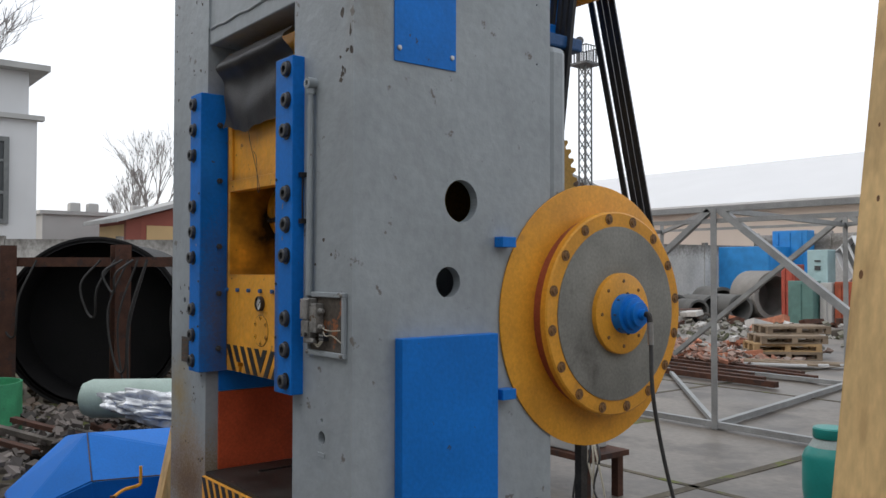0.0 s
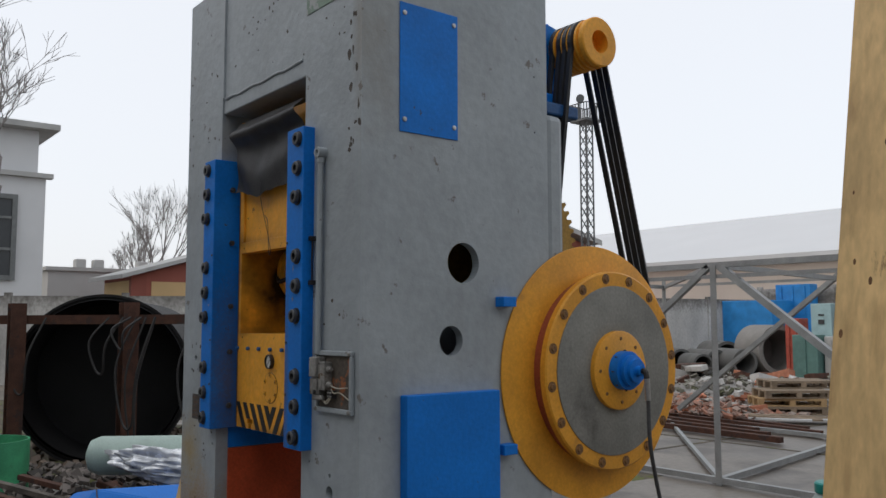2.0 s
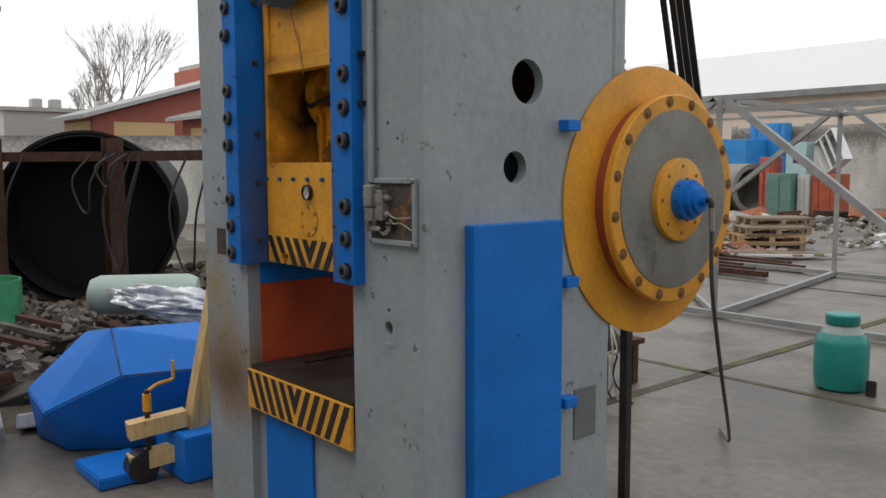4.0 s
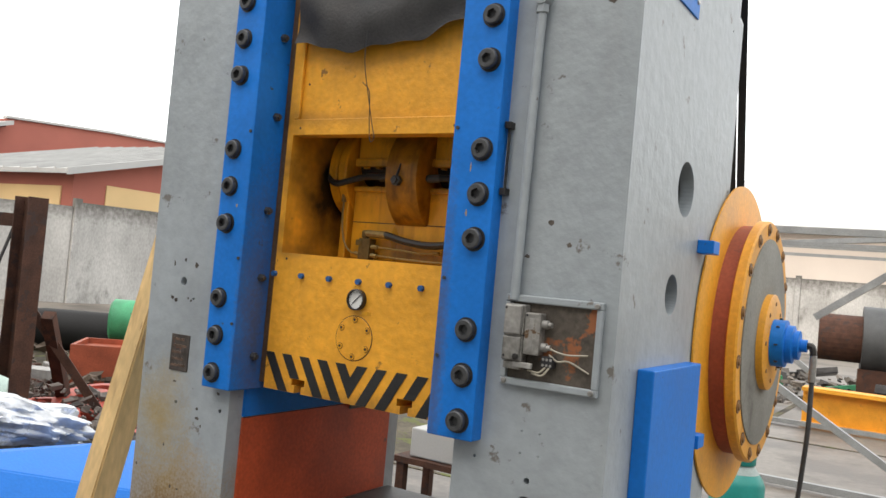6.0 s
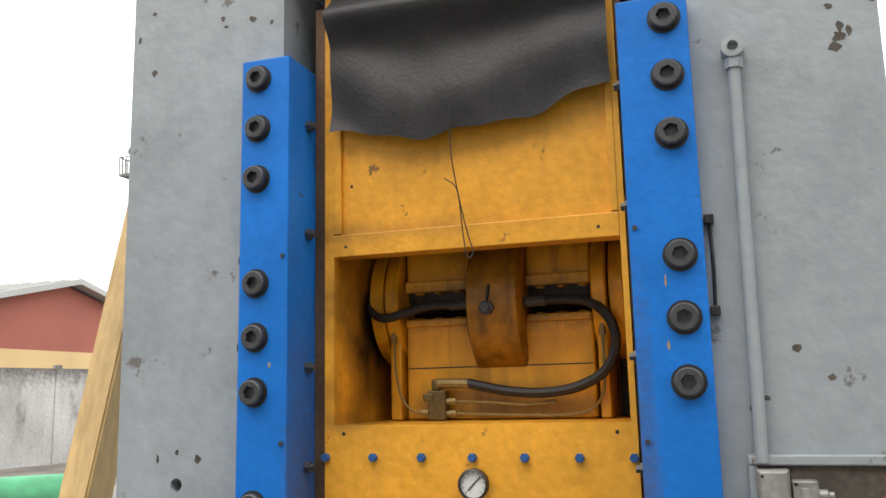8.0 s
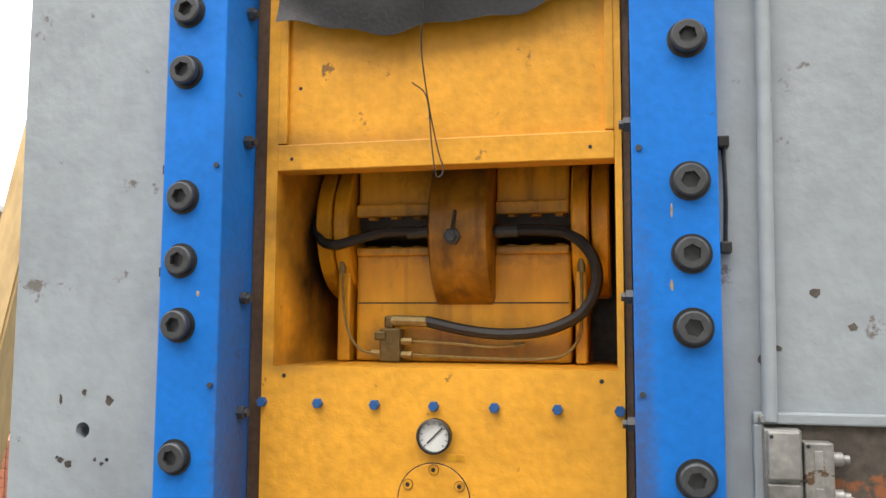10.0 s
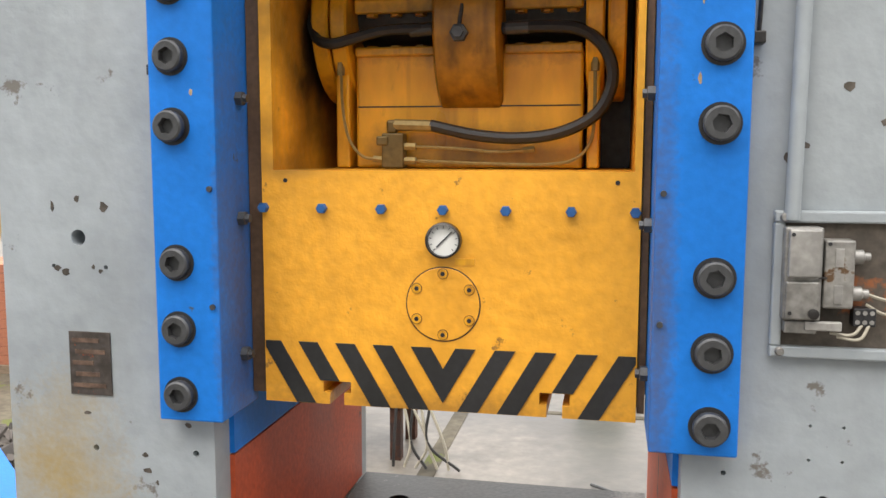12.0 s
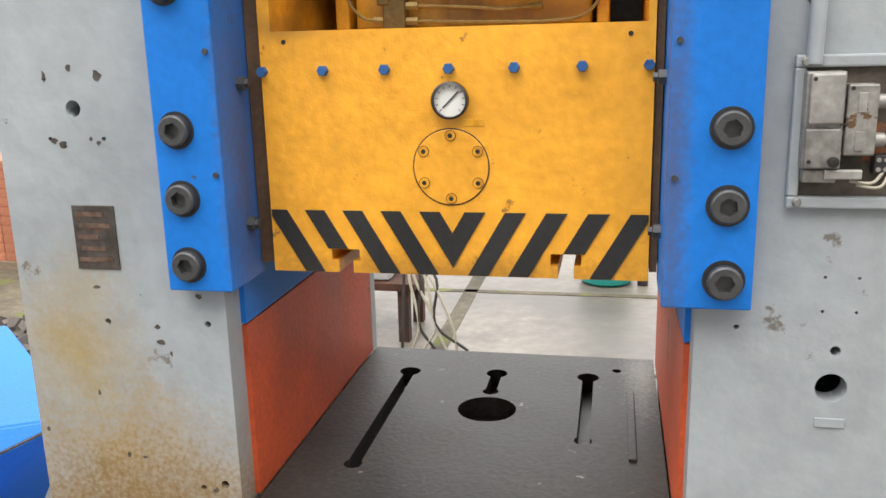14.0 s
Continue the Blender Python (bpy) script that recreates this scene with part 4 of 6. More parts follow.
for k in range(18):
    a = radians(20 * k)
    part("cooling_fin", beam(bmesh.new(), (0.60, 1.30 + 0.168 * math.cos(a), 2.95 + 0.168 * math.sin(a)), (0.95, 1.30 + 0.168 * math.cos(a), 2.95 + 0.168 * math.sin(a)), 0.012, 0.03, (0, math.cos(a), math.sin(a))), BLUE, motor)
PY, PZ = 1.40, 2.985
rings = [(0.105, 0.99)]
for k in range(7):
    x = 1.0 + 0.028 * k
    rings += [(0.118, x), (0.118, x + 0.006), (0.100, x + 0.012), (0.100, x + 0.016), (0.118, x + 0.022)]
rings += [(0.118, 1.215), (0.112, 1.22), (0.055, 1.22), (0.052, 1.15)]
part("belt_pulley", lathe(bmesh.new(), rings, 56, axis((0, PY, PZ), (1, 0, 0))), YELLOWDISC, motor, "yellow grooved belt pulley", True)
FY, FZ, FR = 1.50, 1.45, 0.45
for k in range(4):
    x = 1.0 + 0.036 * k + (0.012 if k > 0 else 0)
    b = bmesh.new()
    loop_pts = []
    d = math.atan2(FZ - PZ, FY - PY)
    off = math.acos((FR - 0.112) / math.hypot(FY - PY, FZ - PZ))
    for j in range(15):
        a = d + off + (6.2831853 - 2 * off) * j / 14
        loop_pts.append((PY + 0.116 * math.cos(a), PZ + 0.116 * math.sin(a)))
    for j in range(25):
        a = d - off + 2 * off * j / 24
        loop_pts.append((FY + FR * math.cos(a), FZ + FR * math.sin(a)))
    n = len(loop_pts)
    ra = []
    for j, (y, z) in enumerate(loop_pts):
        y0, z0 = loop_pts[j - 1]
        y1, z1 = loop_pts[(j + 1) % n]
        t_ = Vector((y1 - y0, z1 - z0)).normalized()
        nx, nz = -t_.y * 0.007, t_.x * 0.007
        ra.append([b.verts.new((x + dx, y + sg * nx, z + sg * nz)) for dx, sg in ((0, 1), (0.032, 1), (0.027, -1), (0.005, -1))])
    for j in range(n):
        p_, q_ = ra[j], ra[(j + 1) % n]
        for i in range(4):
            b.faces.new((p_[i], p_[(i + 1) % 4], q_[(i + 1) % 4], q_[i]))
    ob = part("drive_belt", b, RUBBER, None)
    tagged(ob, "long black rubber drive belt from pulley to flywheel", "belt", "drive belts")
fw = part("belt_flywheel", lathe(bmesh.new(), [(0.435, 0), (0.435, 0.16), (0.06, 0.165)], 72, axis((0.955, FY, FZ), (1, 0, 0))), mat("grey_flywheel", (0.2, 0.2, 0.2), 0.5, 0.3))
tagged(fw, "heavy grey belt flywheel behind clutch wheel", "flywheel")
part("rear_stand", boxed(0.97, 1.01, 1.46, 1.50, 0, 1.1), STEEL, fw)
part("rear_stand", boxed(0.97, 1.01, 1.14, 1.18, 0, 1.1), STEEL, fw)

# ---- ground ----
b = bmesh.new()
NXG, NYG = 90, 90
bmesh.ops.create_grid(b, x_segments=NXG, y_segments=NYG, size=1.0)
for v in b.verts:
    sx, sy = v.co.x, v.co.y
    v.co.x = math.copysign(abs(sx) ** 3.2, sx) * 900
    v.co.y = math.copysign(abs(sy) ** 3.2, sy) * 900 + 3
    v.co.z = -0.004 + 0.012 * noise.noise(Vector((v.co.x * 0.4, v.co.y * 0.4, 0))) if max(abs(v.co.x), abs(v.co.y)) > 2.2 else -0.004
    v.co.z = min(v.co.z, -0.001)
g = part("ground", b, GROUND, None, "", True)
tagged(g, "wet stained concrete yard ground", "ground", kind="structure")
for p_, q_, w_ in (((-0.19, 1.9, 0.0), (-0.22, 16, 0.0), 0.09), ((-6.5, 4.05, 0.0), (7.0, 4.05, 0.0), 0.06), ((-6.5, 9.0, 0.0), (9.0, 9.0, 0.0), 0.06), ((3.1, -4.0, 0.0), (3.1, 16, 0.0), 0.05), ((-3.4, 6.0, 0.0), (-3.4, 16, 0.0), 0.06)):
    gj = part("ground_joint", beam(bmesh.new(), p_, q_, w_, 0.006), SOIL)
    tagged(gj, "dark dirty joint between concrete slabs", "ground", kind="structure")
b = bmesh.new()
bmesh.ops.create_grid(b, x_segments=60, y_segments=60, size=1.0)
for v in b.verts:
    v.co.x, v.co.y = -9.2 + v.co.x * 7.4, -0.6 + v.co.y * 8
    edge_ = min(1, (-1.8 - v.co.x) * 1.2, (6.6 - v.co.y))
    v.co.z = -0.05 + max(0, min(1, edge_)) * (0.10 + 0.10 * noise.noise(Vector((v.co.x * 0.9, v.co.y * 0.9, 3))))
e = part("earth_bank", b, SOIL, None, "", True)
tagged(e, "rough dark earth with moss beside concrete", "ground", kind="structure")


# ---- concrete fence ----
def fence_run(p, q, h, n, name):
    p, q = Vector((*p, 0)), Vector((*q, 0))
    run = thing(name, "stained grey concrete panel fence with posts", "fence", p, kind="structure")
    for k in range(n):
        a, c = p.lerp(q, k / n), p.lerp(q, (k + 1) / n)
        d_ = (c - a).normalized()
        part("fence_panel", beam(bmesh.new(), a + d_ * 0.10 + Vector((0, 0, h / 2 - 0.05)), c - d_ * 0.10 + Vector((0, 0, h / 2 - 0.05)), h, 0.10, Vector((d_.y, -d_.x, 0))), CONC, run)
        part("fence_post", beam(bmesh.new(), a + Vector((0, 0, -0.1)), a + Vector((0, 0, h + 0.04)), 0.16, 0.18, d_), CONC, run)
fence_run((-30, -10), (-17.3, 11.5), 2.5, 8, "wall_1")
fence_run((-17.3, 11.5), (-15, 29.5), 2.62, 6, "wall_2")
fence_run((-15, 29.5), (-6, 29.5), 3.05, 3, "wall_3")
fence_run((-6, 29.5), (32, 30.0), 2.6, 12, "wall_4")

# unseen walls added behind and beside the camera to block sky light
for name_, x0, x1, y0, y1 in (("wall_south", -22, 16, -8.4, -8.0), ("wall_east", 16, 16.4, -8.4, 14.0)):
    wl_ = part(name_, boxed(x0, x1, y0, y1, -0.1, 8.5), GREYWALL)
    tagged(wl_, "plain grey rendered wall added out of view to block sky light", "wall", kind="structure")

# ---- far buildings ----
def block(name, label, x0, x1, y0, y1, h, wall, roof_over=0.5):
    t_ = thing(name, label, "building", ((x0 + x1) / 2, (y0 + y1) / 2, 0))
    part("wall", boxed(x0, x1, y0, y1, 0, h), wall, t_)
    part("roof", boxed(x0 - roof_over, x1 + roof_over, y0 - roof_over, y1 + roof_over, h, h + 0.25), ROOFGREY, t_)
    return t_

wb = block("white_building", "tall white rendered building with dark window", -52, -35.6, -14, 7.0, 10.05, WHITEWALL, 0.7)
part("lower_storey", boxed(-35.6, -35.4, -14, 7.3, 0, 7.95), WHITEWALL, wb)
part("string_course", boxed(-35.6, -35.15, -14, 7.55, 7.95, 8.15), GREYWALL, wb)
w = part("window", boxed(-35.45, -35.36, 3.9, 6.1, 3.6, 7.05), GLASSDARK, wb, "dark window with grey frame")
for y0, y1, z0, z1 in ((3.8, 4.0, 3.5, 7.15), (6.0, 6.2, 3.5, 7.15), (4.0, 6.0, 3.5, 3.7), (4.0, 6.0, 6.95, 7.15), (4.0, 6.0, 4.75, 4.87), (4.0, 6.0, 6.1, 6.2), (4.95, 5.05, 3.7, 6.95)):
    part("frame_bar", boxed(-35.36, -35.26, y0, y1, z0, z1), GREYDARK, w)
gb = block("grey_building", "low grey rendered building with roof vents", -70, -56, 12.3, 28, 5.2, GREYWALL, 0.2)
for y in (14.2, 15.4, 18.4):
    part("roof_vent", boxed(-57.5, -56.7, y, y + 0.7, 5.45, 6.1, 0.1), GREYWALL, gb)
ALONG = Matrix(((0, -1, 0, 0), (1, 0, 0, 0), (0, 0, 1, 0), (0, 0, 0, 1)))
REDBAND = mat("red_fascia", (0.30, 0.10, 0.075), 0.8, var=0.1, scale=0.6)
shed = thing("gabled_shed", "cream and red rendered shed with grey sheet roof", "building", (-31, 22, 0))
part("wall", prism(bmesh.new(), [(15.9, 0), (29.2, 0), (29.2, 5.45), (26, 6.25), (15.9, 3.85)], 13.0, Matrix.Translation((-24, 0, 0)) @ ALONG), REDWALL, shed)
part("cream_panel", boxed(-24, -23.95, 17.2, 28.8, 0, 3.62), CREAM, shed)
part("cream_panel", boxed(-35.9, -24.6, 15.85, 15.9, 0, 3.42), CREAM, shed)
for y0, z0, y1, z1 in ((15.2, 3.78, 26, 6.35), (26, 6.35, 29.6, 5.45)):
    roof_ = part("roof", prism(bmesh.new(), [(y0, z0), (y1, z1), (y1, z1 + 0.16), (y0, z0 + 0.16)], 14.0, Matrix.Translation((-23.4, 0, 0)) @ ALONG), ROOFGREY, shed)
    part("verge_board", prism(bmesh.new(), [(y0, z0 - 0.05), (y1, z1 - 0.05), (y1, z1 + 0.19), (y0, z0 + 0.19)], 0.05, Matrix.Translation((-23.34, 0, 0)) @ ALONG), GREYWALL, roof_)
    for k in range(14):
        x = -24.0 - k
        part("roof_rib", prism(bmesh.new(), [(y0, z0 + 0.16), (y1, z1 + 0.16), (y1, z1 + 0.22), (y0, z0 + 0.22)], 0.09, Matrix.Translation((x, 0, 0)) @ ALONG), ROOFGREY, roof_)
rb = thing("red_hall", "long red rendered hall with grey roof and chimney", "building", (-48, 24, 0))
part("wall", prism(bmesh.new(), [(13.3, 0), (42, 0), (42, 8.5), (30.3, 8.15), (23.9, 7.75), (23.9, 7.3), (13.3, 4.2)], 5.0, Matrix.Translation((-42, 0, 0)) @ ALONG), REDWALL, rb)
part("cream_panel", boxed(-42, -41.95, 14.3, 17.6, 0, 3.95), CREAM, rb)
part("cream_panel", boxed(-42, -41.95, 18.6, 22.6, 0, 4.2), CREAM, rb)
part("cream_panel", boxed(-46.8, -42.3, 13.25, 13.3, 0, 4.0), CREAM, rb)
part("corner_pier", boxed(-42.3, -41.9, 13.2, 14.0, 0, 4.25), REDBAND, rb)
roof_ = part("roof", prism(bmesh.new(), [(12.5, 4.05), (23.85, 7.38), (23.85, 7.6), (12.5, 4.27)], 6.2, Matrix.Translation((-41.2, 0, 0)) @ ALONG), ROOFGREY, rb)
part("coping", prism(bmesh.new(), [(23.8, 7.76), (30.3, 8.15), (42, 8.5), (42, 8.6), (30.3, 8.27), (23.8, 7.88)], 0.4, Matrix.Translation((-41.8, 0, 0)) @ ALONG), GREYWALL, rb)
part("wall", boxed(-53, -47.2, 22.4, 31, 0, 7.95), REDWALL, rb)
part("roof_parapet", boxed(-52.5, -47.1, 22.5, 26.5, 7.95, 8.25), ROOFGREY, rb)
chim = part("chimney", lathe(bmesh.new(), [(0.30, 8.2), (0.30, 9.1)], 16, Matrix.Translation((-49.2, 24.6, 0))), ROOFGREY, rb, "", True)
part("chimney_cap", lathe(bmesh.new(), [(0.30, 9.1), (0.62, 9.15), (0.62, 9.75), (0.50, 9.8)], 16, Matrix.Translation((-49.2, 24.6, 0))), ROOFGREY, chim, "", True)
hall = thing("white_roofed_hall", "long low hall with pale sheet metal roof", "building", (-15, 44, 0))
part("wall", boxed(-70, 34, 39, 61, 0, 5.0), mat("pale_hall_wall", (0.62, 0.55, 0.49), 0.85, var=0.08, scale=0.4), hall)
b = bmesh.new()
prism(b, [(38.2, 4.9), (50, 8.5), (62, 4.9), (62, 5.15), (50, 8.75), (38.2, 5.15)], 106, Matrix.Translation((35, 0, 0)) @ Matrix(((0, -1, 0, 0), (1, 0, 0, 0), (0, 0, 1, 0), (0, 0, 0, 1))))
part("roof", b, ROOFWHITE, hall)
for k in range(4):
    part("wall_window", boxed(1 + 2.2 * k, 2.2 + 2.2 * k, 38.94, 39.0, 3.2, 4.3), GLASSDARK, hall)

# lattice mast
MX, MY, MT = -19.7, 24.55, 10.0
mast = thing("lattice_mast", "tall steel lattice mast with railed platform and lamp", "mast", (MX, MY, 0))
legs = [(MX - 0.18, MY - 0.18), (MX + 0.18, MY - 0.18), (MX + 0.18, MY + 0.18), (MX - 0.18, MY + 0.18)]
for x, y in legs:
    part("mast_leg", boxed(x - 0.026, x + 0.026, y - 0.026, y + 0.026, 0, MT), LATTICE, mast)
for k in range(20):
    for j in range(4):
        a, c = legs[j], legs[(j + 1) % 4]
        b = beam(bmesh.new(), (*a, k * 0.5), (*c, k * 0.5 + 0.5), 0.024)
        beam(b, (*c, k * 0.5), (*a, k * 0.5 + 0.5), 0.024)
        part("lattice_brace", b, LATTICE, mast)
part("platform", boxed(MX - 0.47, MX + 0.47, MY - 0.47, MY + 0.47, MT, MT + 0.09), LATTICE, mast)
cs = [(MX - 0.47, MY - 0.47), (MX + 0.47, MY - 0.47), (MX + 0.47, MY + 0.47), (MX - 0.47, MY + 0.47)]
for j in range(4):
    a, c = cs[j], cs[(j + 1) % 4]
    b = beam(bmesh.new(), (*a, MT + 0.74), (*c, MT + 0.74), 0.04)
    for i in range(7):
        p_ = Vector((*a, MT + 0.05)).lerp(Vector((*c, MT + 0.05)), i / 6)
        beam(b, p_, p_ + Vector((0, 0, 0.7)), 0.03)
    part("platform_rail", b, LATTICE, mast)
part("flood_lamp", rod(bmesh.new(), (MX, MY - 0.35, MT + 0.95), (MX + 0.23, MY - 0.58, MT + 0.9), 0.17, 16), LATTICE, mast)
part("lamp_post", rod(bmesh.new(), (MX, MY - 0.40, MT + 0.05), (MX, MY - 0.40, MT + 0.9), 0.03, 8), LATTICE, mast)


# ---- bare trees ----
def bare_tree(name, label, base, h, seed, spread=0.5, depth=6, lean=(0, 0), thick=0.012):
    rnd = random.Random(seed)
    t_ = thing(name, label, "tree", base)
    trunk, crown = bmesh.new(), bmesh.new()
    def grow(p, d, ln, r, lev):
        q = p + d * ln
        bm_ = trunk if lev < 2 else crown
        rod(bm_, p, q, r, 6 if lev < 3 else 3, r * 0.72)
        if lev >= depth:
            return
        for k in range(3 if lev < 4 else 2 + (rnd.random() < 0.5)):
            nd = (d + Vector((rnd.uniform(-1, 1), rnd.uniform(-1, 1), rnd.uniform(-0.25, 0.7))) * spread).normalized()
            grow(p.lerp(q, rnd.uniform(0.6, 1.0)), nd, ln * rnd.uniform(0.62, 0.85), max(0.010, r * 0.62), lev + 1)
    grow(Vector(base), Vector((lean[0], lean[1], 1)).normalized(), h * 0.28, h * thick, 0)
    part("trunk", trunk, BARK, t_)
    part("crown", crown, BARK, t_, "fine bare twigs")
bare_tree("bare_tree", "leafless grey tree behind far buildings", (-61.5, 20.9, 0), 14.5, 4, 0.36, 7)
bare_tree("bare_tree", "small leafless grey tree behind far buildings", (-61.5, 19.3, 0), 10, 9, 0.42)
bare_tree("bare_tree", "large leafless tree beside white building", (-25.5, 3.1, 0), 17, 12, 0.66, 7, (0.0, 0.03), 0.0075)


# ---- props of painted timber ----
def prop(label, foot, top, w, d, clamp):
    t_ = thing("timber_prop", label, "timber prop", foot)
    b = beam(bmesh.new(), foot, top, w, d, (0, 1, 0))
    bmesh.ops.bevel(b, geom=list(b.edges), offset=0.006, segments=2, affect='EDGES')
    part("post", b, WOOD, t_)
    if clamp:
        f = Vector(foot)
        for dz in (0.13, 0.30):
            part("jaw", beam(bmesh.new(), f + Vector((0.02, -0.01, dz)), f + Vector((-0.03, -0.30, dz - 0.03)), 0.09, 0.085), WOOD, t_, "yellow timber jaw")
        part("screw", rod(bmesh.new(), f + Vector((-0.015, -0.20, 0.12)), f + Vector((-0.015, -0.20, 0.47)), 0.014, 10), RUST, t_)
        part("crank_nut", rod(bmesh.new(), f + Vector((-0.015, -0.20, 0.36)), f + Vector((-0.015, -0.20, 0.45)), 0.022, 10), YELLOWOIL, t_)
        part("crank_handle", tube(bmesh.new(), [f + Vector((-0.015, -0.20, 0.46)), f + Vector((-0.02, -0.14, 0.49)), f + Vector((-0.03, -0.06, 0.50)), f + Vector((-0.03, -0.05, 0.53)), f + Vector((-0.03, -0.05, 0.60))], 0.009), YELLOWOIL, t_, "", True)
        part("wheel", rod(bmesh.new(), f + Vector((-0.06, -0.24, 0.08)), f + Vector((0.03, -0.24, 0.08)), 0.08, 20), STEEL, t_)
    return t_
prop("yellow painted timber prop with screw clamp leaning beside press", (-0.855, 0.14, 0.0), (-0.675, 0.63, 2.6), 0.095, 0.11, True)
thick = prop("thick yellow timber beam with worn paint leaning beside press", (2.66, 0.53, 0.0), (2.71, 1.14, 3.3), 0.19, 0.12, False)
KNOT = mat("dark_knot", (0.17, 0.085, 0.04), 0.8, var=0.4, scale=30)
f0, f1 = Vector((2.66, 0.53, 0.0)), Vector((2.71, 1.14, 3.3))
gx = (f1 - f0).normalized()
gn = Vector((0, 1, 0)).cross(gx).normalized()
gm = Matrix((gn, gx.cross(gn), gx)).transposed().to_4x4()
part("binding_strap", box(bmesh.new(), -0.097, 0.097, -0.062, 0.062, -0.006, 0.006, m=Matrix.Translation(f0.lerp(f1, 0.265)) @ gm @ pose(0, 0, 0, 0, -7, 0)), RUST, thick, "thin dark binding strap")
rnd = random.Random(23)
for k in range(9):
    c_ = f0.lerp(f1, rnd.uniform(0.24, 0.95))
    x_, r_ = rnd.uniform(-0.08, 0.08), rnd.uniform(0.003, 0.010)
    part("knot", lathe(bmesh.new(), [(r_, 0), (r_ * 0.8, 0.0012)], 9, Matrix.Translation(c_) @ gm @ Matrix.Translation((x_, -0.060, 0)) @ pose(0, 0, 0, 90, 0, 0) @ Matrix.Diagonal((0.7, 1.5, 1, 1))), KNOT, thick)

# ---- blue sheet steel guard lying on the ground ----
def hulled(name, pts, material, label, category):
    b = bmesh.new()
    for p in pts:
        b.verts.new(p)
    bmesh.ops.convex_hull(b, input=list(b.verts))
    bmesh.ops.dissolve_limit(b, angle_limit=0.02, verts=list(b.verts), edges=list(b.edges))
    bmesh.ops.bevel(b, geom=[e for e in b.edges if e.calc_face_angle(0) > 0.15], offset=0.008, segments=2, affect='EDGES')
    ob = part(name, b, material)
    return tagged(ob, label, category)
BLUEGUARD = mat("blue_guard_paint", (0.006, 0.17, 0.62), 0.5, var=0.12, scale=3, spec=0.25, chips=((0.30, 0.18, 0.10), 0.27, 6))
guard = hulled("machine_guard", [(-1.48, -0.02, 0.70), (-1.50, 1.35, 0.62), (-1.20, -0.07, 0.48), (-0.95, 0.95, 0.47), (-1.47, -0.40, 0.28), (-1.60, -0.25, 0.0), (-1.40, 0.03, 0.0), (-1.22, 0.98, 0.0), (-2.0, -0.35, 0.30), (-2.0, -0.3, 0.0), (-2.1, 1.3, 0.0), (-2.0, 0.0, 0.6), (-2.05, 1.3, 0.5)], BLUEGUARD, "bright blue faceted sheet steel guard lying beside press", "machine guard")
for p_, q_ in (((-1.48, -0.02, 0.702), (-1.20, -0.07, 0.482)), ((-1.20, -0.07, 0.482), (-0.95, 0.95, 0.472))):
    part("weld_seam", beam(bmesh.new(), p_, q_, 0.006), SCRAP, guard, "brown weld seam")
bx = hulled("steel_box", [(x, y, z) for x in (-1.05, -0.66) for y in (0.05, 0.75) for z in (0, 0.24)], BLUEGUARD, "blue painted steel box beside timber prop", "box")
pl2 = hulled("sheet_panel", [(x, y, z) for x in (-1.25, -0.85) for y in (-0.32, -0.02) for z in (0, 0.06)], BLUEGUARD, "blue sheet panel lying on ground", "panel")
hulled("machine_guard", [(-2.45, -0.50, 0.38), (-2.05, -0.52, 0.36), (-1.38, -0.66, 0.16), (-1.45, -0.68, 0.0), (-2.0, -1.3, 0.0), (-3.0, -1.2, 0.0), (-2.9, -0.55, 0.0), (-2.2, -1.2, 0.34), (-2.9, -1.1, 0.34)], BLUEGUARD, "second bright blue sheet steel guard on ground", "machine guard")

# ---- tank with posts and hanging cables ----
tank = thing("steel_tank", "large black steel tank lying open end out", "tank", (-6.9, 1.6, 0))
TD = Vector((-0.90, 0.43, 0)).normalized()
T0 = Vector((-6.31, 1.41, 1.03))
tm = axis(T0, TD)
part("shell", lathe(bmesh.new(), [(0.92, 0), (0.955, 0.02), (0.955, 4.0), (0.92, 4.0), (0.90, 3.95), (0.90, 0.02)], 64, tm, False), TANKM, tank, "", True)
part("end_plate", lathe(bmesh.new(), [(0.90, 0.9), (0.56, 1.0), (0.54, 1.3), (0.1, 1.35)], 64, tm), TANKM, tank, "", True)
part("flange", lathe(bmesh.new(), [(0.955, -0.01), (0.985, -0.01), (0.985, 0.05), (0.955, 0.05)], 64, tm, False), TANKM, tank)
rack = thing("steel_rack", "rusty brown steel posts with cross beam in front of tank", "rack", (-5.4, 1.4, 0))
PD = Vector((0.93, 0.36, 0))
posts = [Vector((-5.4, 1.4, 0)) + PD * s_ for s_ in (-3.3, -1.65, 0.0, 1.45)]
posts[1] = Vector((-6.45, 0.52, 0))
posts[0] = Vector((-7.5, -0.36, 0))
for p_ in posts:
    b = bmesh.new()
    prism(b, [(-0.09, -0.08), (-0.078, -0.08), (-0.078, -0.006), (0.078, -0.006), (0.078, -0.08), (0.09, -0.08), (0.09, 0.08), (0.078, 0.08), (0.078, 0.006), (-0.078, 0.006), (-0.078, 0.08), (-0.09, 0.08)], 1.9, Matrix.Translation(p_) @ pose(0, 0, 0, 90, 0, 0))
    part("post", b, RUST, rack)
for p_, q_ in zip(posts, posts[1:]):
    part("cross_beam", beam(bmesh.new(), p_ + Vector((0.0, 0.1, 1.72)), q_ + Vector((0.0, 0.1, 1.72)), 0.10, 0.10), RUST, rack)
part("stay", beam(bmesh.new(), posts[3] + Vector((-0.1, 0.3, 1.0)), posts[3] + Vector((-0.55, 0.9, 0.0)), 0.09), RUST, rack)
